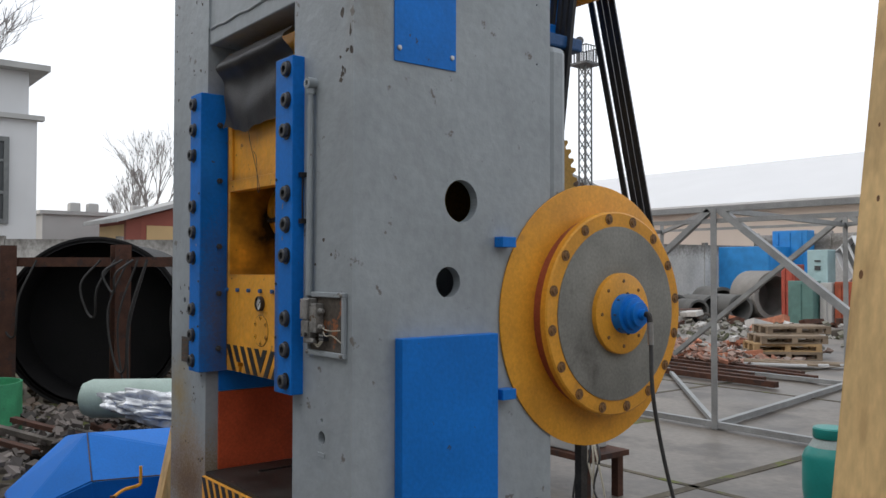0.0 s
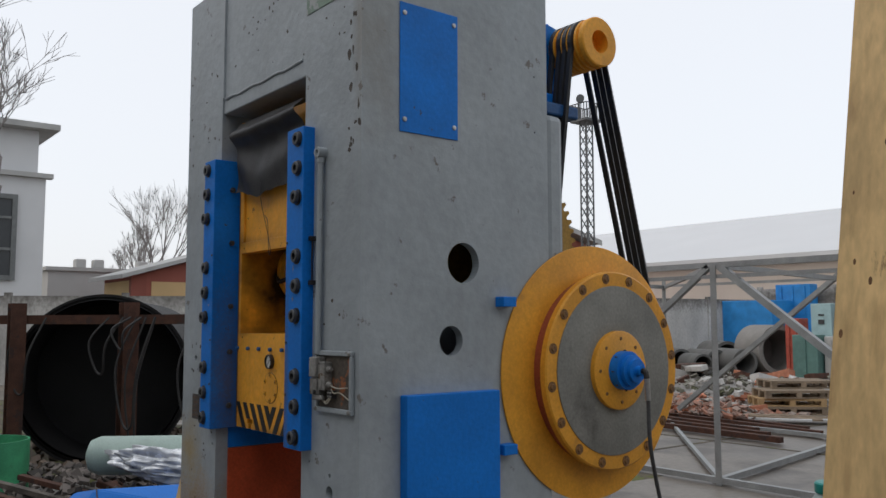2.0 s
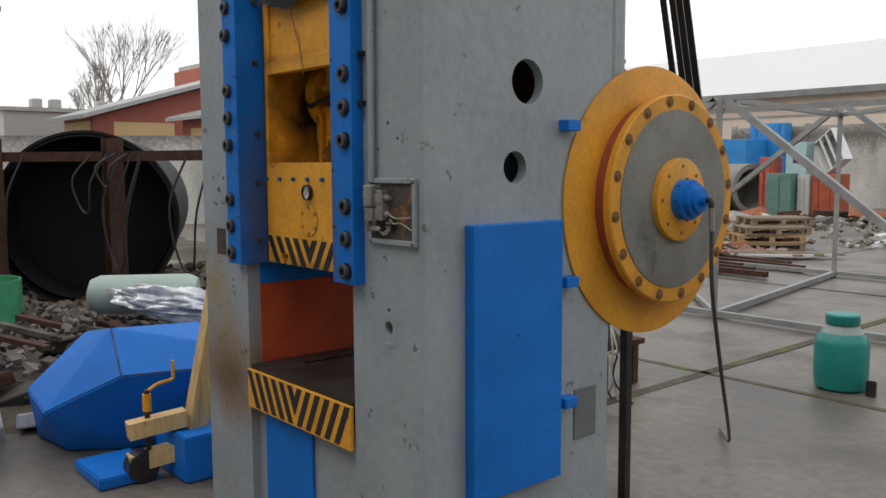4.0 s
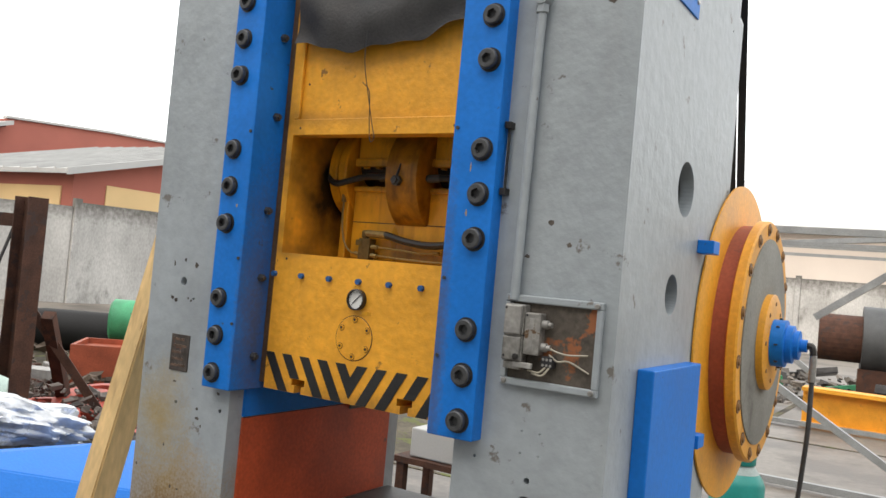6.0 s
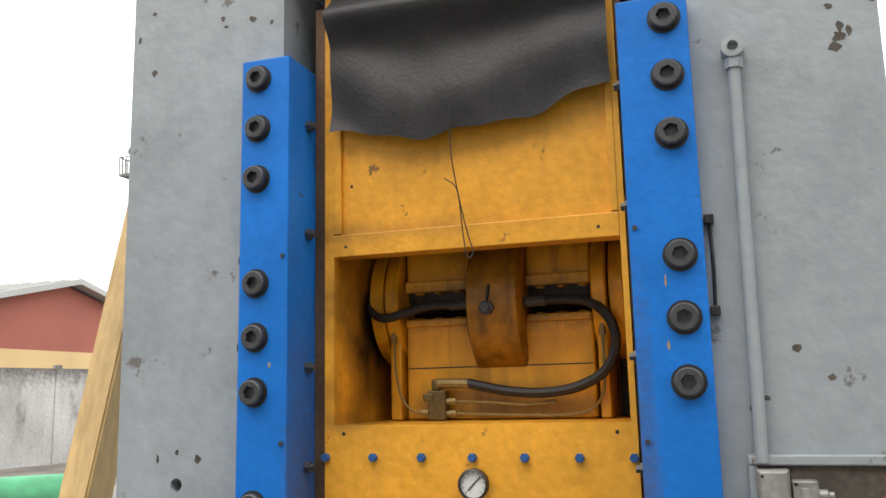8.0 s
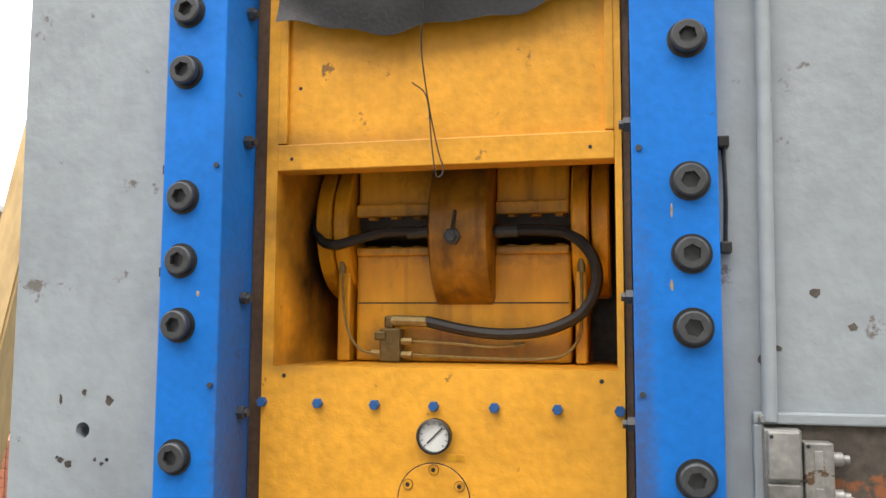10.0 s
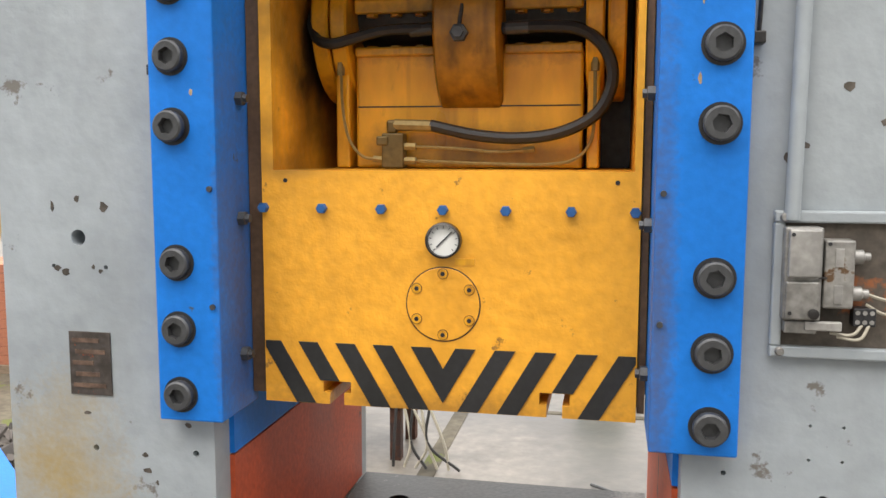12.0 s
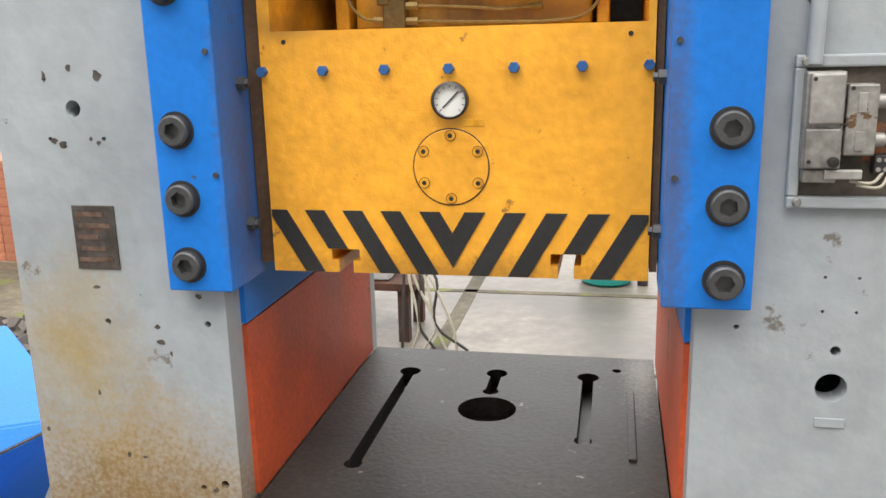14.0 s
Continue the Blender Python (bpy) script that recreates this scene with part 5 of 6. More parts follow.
part("stay", beam(bmesh.new(), posts[3] + Vector((-0.3, 0.3, 1.0)), posts[3] + Vector((0.1, 0.9, 0.0)), 0.07), RUST, rack)
CABLE = mat("dusty_cable", (0.028, 0.027, 0.026), 0.6, var=0.3)
rnd = random.Random(5)
for k in range(6):
    u = 0.04 + 0.9 * rnd.random()
    p_ = posts[1].lerp(posts[3], u) + Vector((0, -0.02, 1.77))
    ln = rnd.uniform(0.3, 1.35)
    w_ = rnd.uniform(0.06, 0.16)
    side = PD * w_
    pts = [p_ - side + Vector((0, 0.1, -0.03)), p_ - side * 1.2 + Vector((0, -0.08, -ln * 0.5)), p_ - side * 0.6 + Vector((0, -0.06, -ln)), p_ + side * 0.5 + Vector((0, -0.06, -ln - 0.04)), p_ + side * 1.1 + Vector((0, -0.08, -ln * 0.55)), p_ + side + Vector((0, 0.1, -0.03))]
    c_ = part("hanging_cable", tube(bmesh.new(), pts, 0.012, 6), CABLE, None, "", True)
    tagged(c_, "looped grey cable hanging from rusty rack", "cable", "cables on the rack")

# ---- scrap around the tank ----
drum = thing("open_drum", "green steel drum cut open and rusty inside", "drum", (-3.3, -0.55, 0))
part("shell", lathe(bmesh.new(), [(0.30, 0.0), (0.30, 0.42), (0.285, 0.42), (0.285, 0.02)], 40, Matrix.Translation((-4.9, -0.02, 0.1)) @ Matrix.Diagonal((1.25, 1.25, 1.25, 1))), GREEN, drum, "", True)
foil = thing("wrapped_cylinder", "pale green gas cylinder half wrapped in crumpled film", "cylinder", (-3.0, 0.7, 0.3))
part("cylinder", lathe(bmesh.new(), [(0.05, 0), (0.12, 0.03), (0.15, 0.10), (0.15, 0.75), (0.12, 0.82)], 28, axis((-3.25, 0.42, 0.64), (0.55, 0.83, 0))), PALEGREEN, foil, "", True)
b = bmesh.new()
bmesh.ops.create_icosphere(b, subdivisions=5, radius=1.0)
for v in b.verts:
    n_ = noise.noise(v.co * 3.1) * 0.28 + noise.noise(v.co * 8) * 0.08
    v.co = v.co * (1 + n_)
bmesh.ops.transform(b, matrix=Matrix.Translation((-2.62, 0.92, 0.58)) @ pose(0, 0, 0, 0, 8, 52) @ Matrix.Diagonal((0.52, 0.15, 0.13, 1)), verts=list(b.verts))
part("film", b, FOIL, foil, "crumpled clear plastic film", True)


def heap(name, label, category, n, area, size, mats, seed, hmax, group="", base=0.0):
    """Loose lumps and bars lying in a heap."""
    rnd = random.Random(seed)
    x0, x1, y0, y1 = area
    lying = []
    for k in range(n):
        x, y = rnd.uniform(x0, x1), rnd.uniform(y0, y1)
        c = 1 - max(abs((x - x0) / (x1 - x0) * 2 - 1), abs((y - y0) / (y1 - y0) * 2 - 1))
        l_ = rnd.uniform(0.5, 1.5) * size
        hh = l_ * rnd.uniform(0.12, 0.32)
        under = [t_ for px, py, pr, t_ in lying if (px - x) ** 2 + (py - y) ** 2 < (0.55 * (pr + l_)) ** 2 and t_ < hmax * (0.3 + c)]
        z = max(under, default=base) + hh * 0.55
        lying.append((x, y, l_, z + hh))
        b = bmesh.new()
        m_ = pose(x, y, z, rnd.uniform(-18, 18), rnd.uniform(-18, 18), rnd.uniform(0, 180))
        box(b, -l_, l_, -l_ * rnd.uniform(0.15, 0.5), l_ * rnd.uniform(0.15, 0.5), -hh, hh, 0.012, m_)
        for v in b.verts:
            v.co += Vector((noise.noise(v.co * 9), noise.noise(v.co * 9 + Vector((5, 0, 0))), 0)) * 0.02
        ob = part(name, b, rnd.choice(mats), None)
        tagged(ob, label, category, group)
heap("scrap_piece", "lump of rusty machine scrap on heap", "scrap", 150, (-5.2, -2.1, -0.9, 2.6), 0.17, [SCRAP, RUST, SCRAP, STEEL, CONC], 3, 0.62, "scrap heap", 0.04)
heap("scrap_piece", "lump of rusty machine scrap on heap", "scrap", 40, (-9.5, -5.5, -2.5, 4.8), 0.22, [SCRAP, RUST, CONC], 13, 0.2, "scrap by the fence")
for k in range(4):
    b = beam(bmesh.new(), (-4.6 + 0.3 * k, -0.4 + 0.25 * k, 0.35 + 0.03 * (k % 3)), (-3.2 + 0.2 * k, 0.1 + 0.3 * k, 0.28), 0.06, 0.04)
    tagged(part("scrap_bar", b, SCRAP if k % 2 else RUST), "rusty flat steel bar on scrap heap", "steel bar", "scrap bars")
gcyl = thing("green_cylinder", "bright green painted machine cylinder on red box", "cylinder", (-6.0, 5.6, 0.7))
part("barrel", lathe(bmesh.new(), [(0.22, 0), (0.26, 0.03), (0.26, 1.7), (0.22, 1.74)], 32, axis((-6.9, 4.9, 0.67), (0.72, 0.69, 0))), GREEN, gcyl, "", True)
part("end_cap", lathe(bmesh.new(), [(0.16, 0), (0.16, 0.2)], 24, axis((-5.64, 6.1, 0.67), (0.72, 0.69, 0))), TANKM, gcyl)
dcyl = part("dark_vessel", lathe(bmesh.new(), [(0.1, 0), (0.26, 0.1), (0.28, 0.3), (0.28, 1.6), (0.2, 1.75)], 32, axis((-9.2, 5.2, 0.34), (0.8, 0.6, 0))), TANKM, None, "", True)
tagged(dcyl, "dark green scrap pressure vessel lying by fence", "vessel")
bx2 = thing("red_container", "red primed open steel box on ground", "container", (-5.6, 4.6, 0))
mm = pose(-5.6, 5.0, 0, 0, 0, 43)
for a in ((-1.2, 1.2, -0.4, -0.36, 0.0, 0.48), (-1.2, 1.2, 0.36, 0.40, 0.0, 0.48), (-1.2, -1.16, -0.36, 0.36, 0.0, 0.48), (1.16, 1.2, -0.36, 0.36, 0.0, 0.48), (-1.16, 1.16, -0.36, 0.36, 0.38, 0.42)):
    part("box_wall", boxed(*a, m=mm), RED, bx2)
REDCAST = mat("red_casting", (0.40, 0.07, 0.045), 0.55, var=0.3, scale=6, chips=((0.45, 0.35, 0.32), 0.34, 5))
for k in range(9):
    b = lathe(bmesh.new(), [(0.30, 0), (0.30, 0.10), (0.22, 0.12), (0.14, 0.12), (0.14, 0.0)], 24, pose(-4.6 + 0.32 * (k % 4), 2.1 + 0.5 * (k // 3) + 0.18 * (k % 2), 0.03 + 0.07 * (k % 3), 8 * (k % 3) - 8, 6 * (k % 2), 0), False)
    bb = part("red_casting", b, REDCAST, None, "", True)
    for j in range(4):
        a = radians(90 * j + 20 * k)
        part("lug", beam(bmesh.new(), bb.matrix_basis @ Vector((-4.6 + 0.32 * (k % 4) + 0.1 * math.cos(a), 2.1 + 0.5 * (k // 3) + 0.18 * (k % 2) + 0.1 * math.sin(a), 0.10 + 0.07 * (k % 3))), Vector((-4.6 + 0.32 * (k % 4) + 0.3 * math.cos(a), 2.1 + 0.5 * (k // 3) + 0.18 * (k % 2) + 0.3 * math.sin(a), 0.10 + 0.07 * (k % 3))), 0.06), REDCAST, bb)
    tagged(bb, "red primed ring casting in a pile", "casting", "red castings")

# brick stack on a pallet
bp = thing("brick_stack", "stack of pale red bricks on wooden pallet", "bricks", (-3.4, 4.4, 0))
part("pallet", boxed(-3.95, -2.95, 4.0, 4.9, 0.0, 0.12), PALLET, bp)
brick_me = None
for i in range(4):
    for j in range(7):
        for k in range(11):
            if 0 < i < 3 and 0 < j < 6 and k < 10:
                continue
            m_ = Matrix.Translation((-3.93 + 0.255 * i, 4.02 + 0.125 * j, 0.122 + 0.068 * k))
            if brick_me is None:
                o = part("brick", boxed(0, 0.25, 0, 0.12, 0, 0.065, 0.003), BRICK, bp)
                brick_me = o.data
                o.matrix_basis = m_
            else:
                shared("brick", brick_me, bp, m_)

# ---- fine rubble ----
def rubble(name, label, n, area, size, material, seed, lift):
    """Small broken bits strewn over the ground, joined in one mesh."""
    rnd = random.Random(seed)
    verts, faces = [], []
    for k in range(n):
        x, y = rnd.uniform(area[0], area[1]), rnd.uniform(area[2], area[3])
        r_ = size * rnd.uniform(0.35, 1.3) ** 1.5
        if (-2.2 < x < -0.6 and -0.45 < y < 1.45) or (-3.1 < x < -1.3 and -1.4 < y < -0.4):
            continue
        z = lift * max(0, 0.5 + noise.noise(Vector((x * 0.8, y * 0.8, seed)))) + r_ * 0.2
        m_ = pose(x, y, z, rnd.uniform(-40, 40), rnd.uniform(-40, 40), rnd.uniform(0, 360))
        base_ = len(verts)
        for cx, cy, cz in itertools.product((-1, 1), repeat=3):
            verts.append(m_ @ Vector((cx * r_ * rnd.uniform(0.6, 1.5), cy * r_ * rnd.uniform(0.4, 0.9), cz * r_ * rnd.uniform(0.2, 0.6))))
        faces += [[base_ + i for i in q] for q in ((0, 1, 3, 2), (4, 6, 7, 5), (0, 4, 5, 1), (2, 3, 7, 6), (0, 2, 6, 4), (1, 5, 7, 3))]
    me = bpy.data.meshes.new(name)
    me.from_pydata(verts, [], faces)
    me.materials.append(material)
    tagged(new(name, me), label, "rubble", kind="stuff")


def varied(name, a, b):
    """Bits whose tone runs from a to b, piece by piece."""
    m = mat(name, a, 0.8, var=0.4, scale=9)
    n, l = m.node_tree.nodes, m.node_tree.links
    old = n["Principled BSDF"].inputs["Base Color"].links[0].from_socket
    geo, mix = n.new("ShaderNodeNewGeometry"), n.new("ShaderNodeMix")
    mix.data_type = 'RGBA'
    mix.inputs["B"].default_value = (*b, 1)
    l.new(geo.outputs["Random Per Island"], mix.inputs["Factor"])
    l.new(old, mix.inputs["A"])
    l.new(mix.outputs["Result"], n["Principled BSDF"].inputs["Base Color"])
    return m


rubble("dark_rubble", "dark wet rubble and scrap bits on earth", 2600, (-5.4, -1.5, -2.6, 2.9), 0.036, varied("dark_bits", (0.035, 0.03, 0.026), (0.20, 0.17, 0.15)), 61, 0.42)
rubble("dark_rubble", "dark rubble strewn along the fence", 1100, (-9.5, -5.2, -2.0, 6.5), 0.05, varied("brown_bits", (0.05, 0.035, 0.025), (0.16, 0.12, 0.09)), 62, 0.20)
rubble("brick_rubble", "small broken brick and mortar bits", 700, (-7.6, -4.2, 10.6, 14.2), 0.05, varied("brick_bits", (0.33, 0.14, 0.085), (0.28, 0.24, 0.21)), 63, 0.22)
rubble("pale_rubble", "pale mortar bits in weedy ground", 800, (-12.5, -2.2, 14.5, 22.0), 0.06, varied("pale_bits", (0.07, 0.075, 0.035), (0.36, 0.34, 0.32)), 64, 0.16)
rubble("machine_rubble", "dark bits and swarf around machine scrap", 700, (-1.5, 6.5, 11.5, 17.0), 0.07, varied("swarf_bits", (0.03, 0.03, 0.03), (0.22, 0.19, 0.16)), 65, 0.25)

# ---- steel frame of angle section ----
skel = thing("open_shelter", "grey galvanised steel frame skeleton standing in yard", "steel frame", (-1.4, 8.2, 0))
near = [(-4.8, 6.2), (-1.43, 6.2), (1.92, 6.2)]
far = [(-5.2, 10.35), (-2.08, 10.35), (1.55, 10.35)]
for row, top in ((near, 2.28), (far, 2.42)):
    for x, y in row:
        b = boxed(x - 0.035, x + 0.035, y - 0.035, y - 0.025, 0, top)
        box(b, x - 0.035, x - 0.025, y - 0.025, y + 0.035, 0, top)
        part("post", b, GALV, skel)
    for a, c in zip(row, row[1:]):
        for z in (0.05, top):
            part("rail", beam(bmesh.new(), (*a, z), (*c, z), 0.06), GALV, skel)
        part("top_chord", beam(bmesh.new(), (*a, top - 0.12), (*c, top - 0.12), 0.04), GALV, skel)
for a, c in zip(near, near[1:]):
    part("knee_brace", beam(bmesh.new(), (a[0] + 0.06, a[1], 2.27), (a[0] + 1.95, a[1], 0.83), 0.07), GALV, skel)
    part("knee_brace", beam(bmesh.new(), (c[0] - 0.06, c[1], 2.27), (c[0] - 1.05, c[1], 1.52), 0.06), GALV, skel)
part("brace", beam(bmesh.new(), (-1.43, 6.2, 0.05), (-5.2, 10.35, 0.05), 0.05), GALV, skel)
part("brace", beam(bmesh.new(), (1.92, 6.2, 0.08), (0.3, 6.25, 1.05), 0.06), GALV, skel)
part("brace", beam(bmesh.new(), (-2.12, 10.35, 2.40), (-4.98, 10.35, 0.24), 0.07), GALV, skel)
part("brace", beam(bmesh.new(), (-2.02, 10.35, 2.40), (0.3, 10.35, 0.75), 0.07), GALV, skel)
for a, c in zip(near, far):
    for z in (0.05, 2.28):
        part("rail", beam(bmesh.new(), (*a, z), (*c, z), 0.06), GALV, skel)
part("roof_brace", beam(bmesh.new(), (-1.43, 6.2, 2.28), (-5.2, 10.35, 2.28), 0.05), GALV, skel)
part("roof_brace", beam(bmesh.new(), (1.92, 6.2, 2.28), (-2.1, 10.35, 2.28), 0.05), GALV, skel)

# ---- canister, bench and cables behind the press ----
can = thing("canister", "teal plastic canister with translucent shoulder on wet concrete", "canister", (0.69, 4.39, 0))
part("body", lathe(bmesh.new(), [(0.15, 0), (0.175, 0.02), (0.185, 0.10), (0.185, 0.33), (0.17, 0.37), (0.14, 0.41)], 40, Matrix.Translation((0.69, 4.39, 0))), TEAL, can, "", True)
part("shoulder", lathe(bmesh.new(), [(0.141, 0.41), (0.115, 0.45), (0.10, 0.47)], 40, Matrix.Translation((0.69, 4.39, 0))), mat("cloudy_plastic", (0.30, 0.36, 0.34), 0.4, var=0.2), can, "cloudy pale shoulder", True)
part("lid", lathe(bmesh.new(), [(0.112, 0.47), (0.115, 0.475), (0.115, 0.535), (0.105, 0.545)], 32, Matrix.Translation((0.69, 4.39, 0))), TEAL, can, "teal screw lid", True)
cup = part("tin_can", lathe(bmesh.new(), [(0.035, 0), (0.035, 0.10), (0.032, 0.10), (0.032, 0.01)], 20, Matrix.Translation((0.93, 4.33, 0))), STEEL, None, "", True)
tagged(cup, "small dark tin can beside canister", "tin can")
bench = thing("rusty_bench", "rusty steel bench carrying grey cabinet", "bench", (-0.6, 3.3, 0))
part("top", boxed(-1.3, -0.33, 3.0, 3.45, 0.30, 0.34), RUST, bench)
for x in (-1.25, -0.40):
    for y in (3.05, 3.40):
        part("leg", boxed(x - 0.03, x + 0.03, y - 0.03, y + 0.03, 0, 0.30), RUST, bench)
cab = thing("grey_cabinet", "grey steel cabinet lying on rusty bench", "cabinet", (-0.9, 3.2, 0.34))
part("body", boxed(-1.2, -0.48, 3.05, 3.38, 0.344, 0.54, 0.01), GREYWALL, cab)
for k in range(7):
    x = -0.38 + 0.03 * k
    pts = [(-0.50, 3.10, 0.62), (-0.40 + 0.01 * k, 3.06, 0.60 - 0.02 * k), (x, 2.98, 0.38), (x + 0.06 * (k % 3), 2.92, 0.15), (x + 0.03 * k, 2.90, 0.012)]
    c_ = part("loose_cable", tube(bmesh.new(), pts, 0.008, 6), WIRE if k % 3 else CABLE, None, "", True)
    tagged(c_, "loose cream cable hanging off bench", "cable", "cables on the bench")

# ---- pipes, pallets, rubble by the far fence ----
for k, (x, y, r, ln, dx, dy) in enumerate(((-10.75, 23.5, 0.80, 1.25, -0.93, 0.36), (-12.9, 23.9, 0.52, 1.5, -0.8, 0.5), (-12.3, 22.4, 0.40, 1.6, -0.85, 0.40), (-11.3, 22.4, 0.42, 1.6, -0.85, 0.45), (-13.6, 22.3, 0.40, 1.5, -0.85, 0.40), (-12.2, 21.5, 0.34, 1.3, -0.8, 0.5))):
    c_ = part("concrete_pipe", lathe(bmesh.new(), [(0.02, ln - 0.06), (r * 0.8, ln - 0.06), (r * 0.8, 0), (r, 0.0), (r, ln), (0.02, ln)], 36, axis((x, y, r), (dx, dy, 0))), mat("weathered_pipe", (0.25, 0.24, 0.225), 0.85, var=0.3, scale=1.5) if k < 1 else mat("dark_pipe", (0.12, 0.12, 0.115), 0.8, var=0.3, scale=2), None, "", True)
    tagged(c_, "large concrete drain pipe lying by fence" if k < 1 else "dark weathered drain pipe in a pile", "pipe", "drain pipes")


def container(name, label, category, x0, x1, y0, y1, h, material, ribs):
    t_ = thing(name, label, category, ((x0 + x1) / 2, (y0 + y1) / 2, 0))
    part("body", boxed(x0, x1, y0, y1, 0, h, 0.02), material, t_)
    for k in range(ribs):
        x = x0 + (x1 - x0) * (k + 0.5) / ribs
        part("rib", boxed(x - 0.04, x + 0.04, y0 - 0.04, y0, 0.1, h - 0.1), material, t_)
    return t_
container("blue_container", "blue painted steel container by concrete fence", "container", -15.25, -13.15, 27.2, 28.7, 2.5, BLUEFAR, 0)
container("blue_crate", "blue steel crate behind container", "crate", -13.9, -12.5, 28.75, 29.3, 3.12, BLUEFAR, 3)
container("teal_cabinet", "faded teal electrical cabinet", "cabinet", -10.0, -9.2, 22.9, 23.4, 1.3, mat("faded_teal", (0.10, 0.20, 0.18), 0.6, var=0.2), 1)
pale = container("pale_cabinet", "pale turquoise switch cabinet", "cabinet", -9.75, -9.1, 23.6, 24.1, 2.25, mat("pale_turquoise", (0.33, 0.48, 0.50), 0.5, var=0.12), 0)
for z0, z1 in ((1.62, 1.76), (1.88, 1.93)):
    part("cabinet_window", boxed(-9.50, -9.32, 23.57, 23.605, z0, z1), GLASSDARK, pale)
container("red_machine", "faded red scrap machine by fence", "machine", -10.5, -10.05, 23.4, 24.0, 1.8, mat("faded_red", (0.45, 0.09, 0.06), 0.6, var=0.3), 2)
container("red_box", "dull red steel box among scrap", "box", -8.75, -8.05, 23.3, 24.3, 1.28, RED, 2)
container("grey_switchgear", "worn white and grey switchgear box", "box", -9.15, -8.78, 23.2, 23.7, 1.25, GREYWALL, 1)
duct = thing("white_duct", "bent white sheet metal duct on red box", "duct", (-8.4, 23.9, 1.28))
dm = pose(-8.55, 23.85, 1.96, 0, -32, -25)
part("back_sheet", boxed(-0.42, 0.42, 0.30, 0.33, -0.52, 0.52, m=dm), GREYDARK, duct)
for a in ((-0.45, -0.42, 0.0, 0.33, -0.55, 0.55), (0.42, 0.45, 0.0, 0.33, -0.55, 0.55), (-0.42, 0.42, 0.0, 0.33, 0.52, 0.55), (-0.42, 0.42, 0.0, 0.33, -0.55, -0.52)):
    part("side_sheet", boxed(*a, m=dm), WHITEWALL, duct)
for x in (-0.14, 0.14):
    part("duct_rib", boxed(x - 0.025, x + 0.025, 0.0, 0.06, -0.52, 0.52, m=dm), WHITEWALL, duct)
container("green_sheet", "green sheet panel leaning at fence", "panel", -17.5, -16.6, 28.2, 28.4, 1.7, GREEN, 2)


def pallet(x, y, z, rot, m_):
    t_ = thing("wooden_pallet", "weathered wooden pallet in a stack", "pallet", (0, 0, 0), "pallet stack")
    for k in range(7):
        part("top_board", boxed(-0.6, 0.6, -0.4 + 0.117 * k, -0.31 + 0.117 * k, 0.122, 0.144), m_, t_)
    for y_ in (-0.4, -0.05, 0.30):
        for x_ in (-0.6, -0.05, 0.50):
            part("block", boxed(x_, x_ + 0.1, y_, y_ + 0.1, 0.022, 0.10), m_, t_)
        part("bottom_board", boxed(-0.6, 0.6, y_, y_ + 0.1, 0, 0.022), m_, t_)
        part("stringer", boxed(-0.6, 0.6, y_, y_ + 0.1, 0.10, 0.122), m_, t_)
    t_.matrix_basis = pose(x, y, z, 0, 0, rot)
    for o in t_.children:
        o.matrix_parent_inverse = Matrix.Identity(4)
    return t_
PALENEW = mat("fresh_pallet_wood", (0.45, 0.30, 0.15), 0.8, var=0.25, scale=8)
pallet(-4.75, 13.3, 0.0, 48, PALLET)
pallet(-4.78, 13.35, 0.145, 46, PALENEW)
pallet(-4.7, 13.4, 0.29, 50, PALLET)
pallet(-4.9, 13.9, 0.435, 52, PALLET)
heap("loose_brick", "broken red brick in rubble heap", "brick", 170, (-7.2, -4.7, 11.2, 13.8), 0.12, [BRICK, BRICK, BRICK, CONC, SCRAP], 8, 0.45, "brick rubble")
heap("pipe_yard_scrap", "dark scrap lump near drain pipes", "scrap", 70, (-14.5, -6.0, 17.5, 22.0), 0.34, [SCRAP, RUST, TANKM, CONC, BRICK], 51, 0.4, "scrap near the pipes")
heap("white_rubble", "pale rubble lump on ground", "rubble", 30, (-4.2, -2.0, 14.5, 17.0), 0.16, [CONC, WHITEWALL], 18, 0.2, "pale rubble")
for k in range(6):
    b = beam(bmesh.new(), (-4.9 + 0.14 * k, 11.2 + 0.12 * k, 0.06 + 0.05 * (k % 2)), (-3.5 + 0.1 * k, 11.9 + 0.16 * k, 0.07), 0.14, 0.03)
    tagged(part("pale_board", b, PALLET if k % 2 else WHITEWALL), "pale loose board lying on ground", "board", "loose boards")
for k in range(5):
    b = beam(bmesh.new(), (-6.4, 9.6 + 0.42 * k, 0.07), (-2.6 - 0.4 * (k % 3), 9.4 + 0.36 * k, 0.06), 0.10, 0.08)
    tagged(part("steel_section", b, RUST), "long rusty steel section on ground", "steel section", "steel sections")

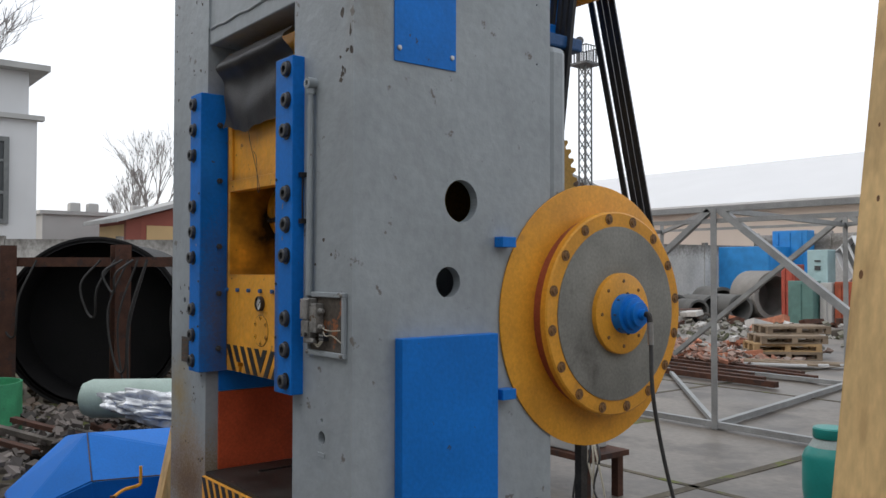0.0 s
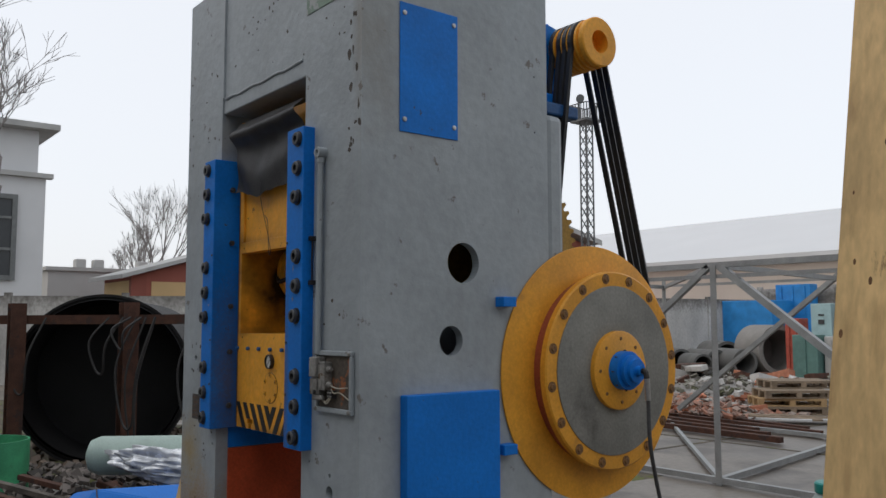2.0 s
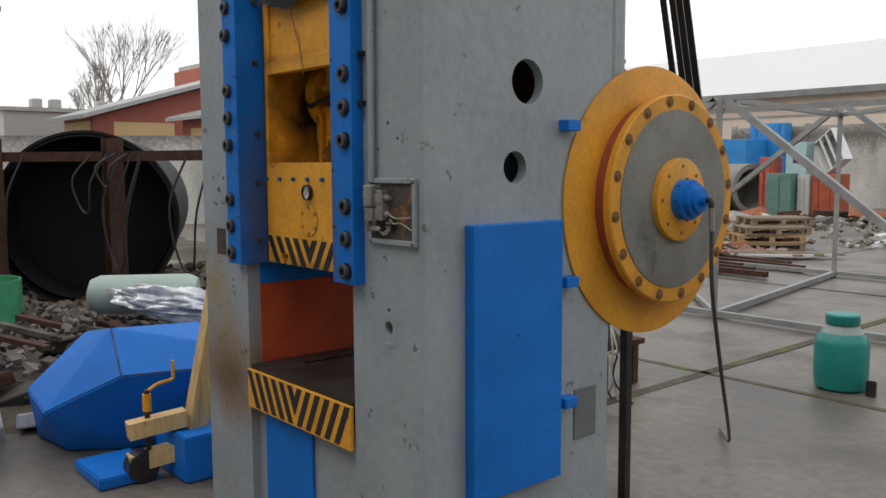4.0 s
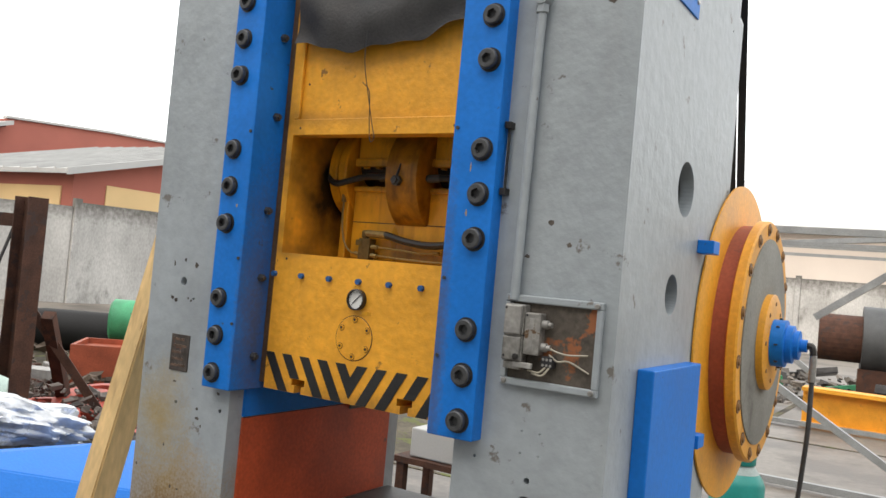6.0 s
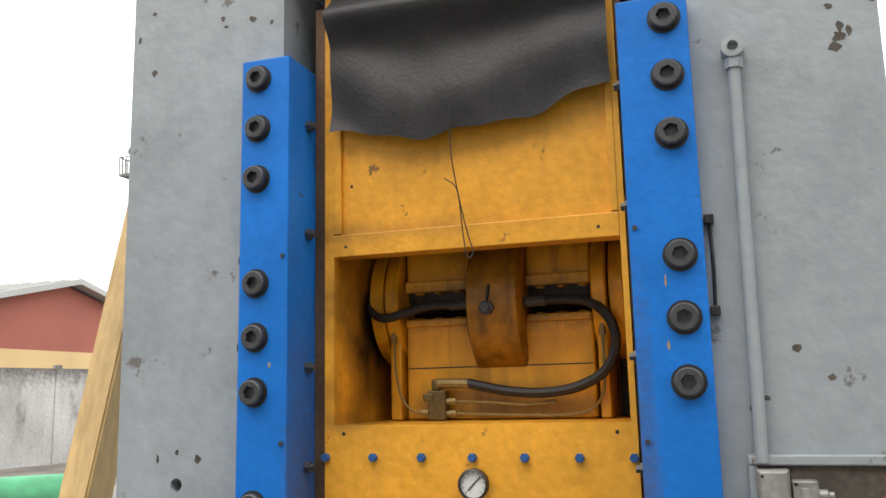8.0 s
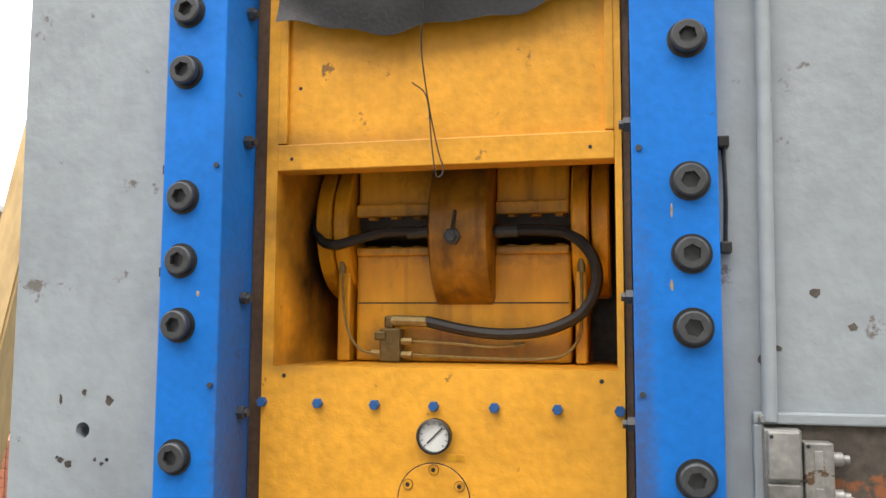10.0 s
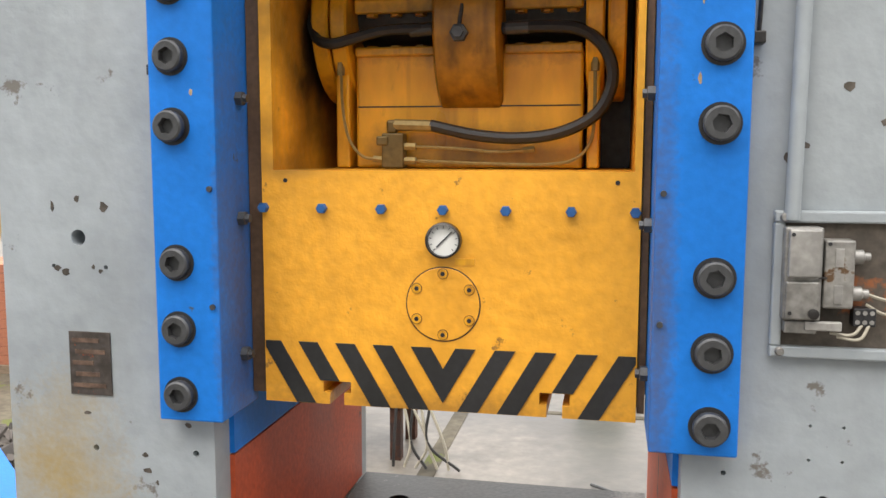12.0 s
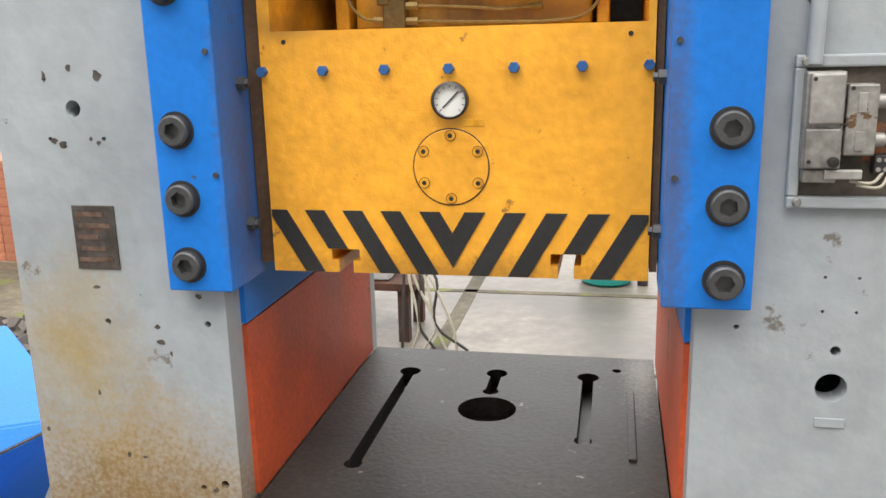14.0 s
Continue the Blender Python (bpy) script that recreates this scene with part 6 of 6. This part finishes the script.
# ---- machines seen beyond the clutch wheel ----
yb = thing("crane_beam", "yellow painted steel girder lying on ground", "girder", (2.2, 10.5, 0))
part("web", boxed(0.2, 3.1, 10.7, 10.76, 0.05, 0.47), YELLOWDISC, yb)
for z in (0.0, 0.47):
    part("flange", boxed(0.2, 3.1, 10.55, 10.9, z, z + 0.05), YELLOWDISC, yb)
bm1 = thing("dark_motor", "dark grey cylindrical machine drum among scrap", "machine", (2.6, 15, 0))
part("barrel", rod(bmesh.new(), (0.5, 15.0, 1.10), (2.1, 15.2, 1.10), 0.60, 40), mat("dark_machine_grey", (0.075, 0.078, 0.08), 0.55, 0.2, var=0.25), bm1, "", True)
part("end_ring", rod(bmesh.new(), (-0.2, 14.9, 1.1), (0.5, 15.0, 1.1), 0.42, 32), RUST, bm1)
part("cradle", boxed(0.5, 2.1, 14.6, 15.6, 0, 0.6), RUST, bm1)
sh = part("long_shaft", rod(bmesh.new(), (2.2, 12.4, 0.95), (4.8, 12.2, 0.95), 0.16, 24), mat("dark_shaft", (0.06, 0.06, 0.065), 0.4, 0.5, var=0.3), None, "", True)
part("trestle", boxed(2.9, 4.4, 12.1, 12.5, 0, 0.80), RUST, sh)
tagged(sh, "dark steel shaft lying on trestle", "shaft")
bc = part("blue_cylinder", rod(bmesh.new(), (-3.6, 17.1, 1.75), (-2.2, 17.7, 1.75), 0.5, 32), BLUEFAR, None, "", True)
part("saddle", boxed(-3.4, -2.4, 17.1, 17.8, 0, 1.30), RUST, bc)
tagged(bc, "blue air receiver tank on dark saddle", "tank")
heap("machine_scrap", "dark oily machine part in scrap row", "scrap", 70, (-1.5, 6.5, 12.0, 20.0), 0.34, [SCRAP, RUST, STEEL, STEEL, GREEN], 31, 0.6, "machine scrap row")
for k in range(9):
    pts = [(0.6 + 0.4 * k, 11.6, 0.1), (0.9 + 0.4 * k, 11.4, 0.35 + 0.1 * (k % 3)), (1.4 + 0.4 * k, 11.6, 0.2), (1.2 + 0.3 * k, 11.9, 0.4), (1.9 + 0.3 * k, 11.7, 0.05)]
    tagged(part("tangled_cable", tube(bmesh.new(), pts, 0.022, 6), CABLE, None, "", True), "tangled dark cable on scrap", "cable", "tangled cables")
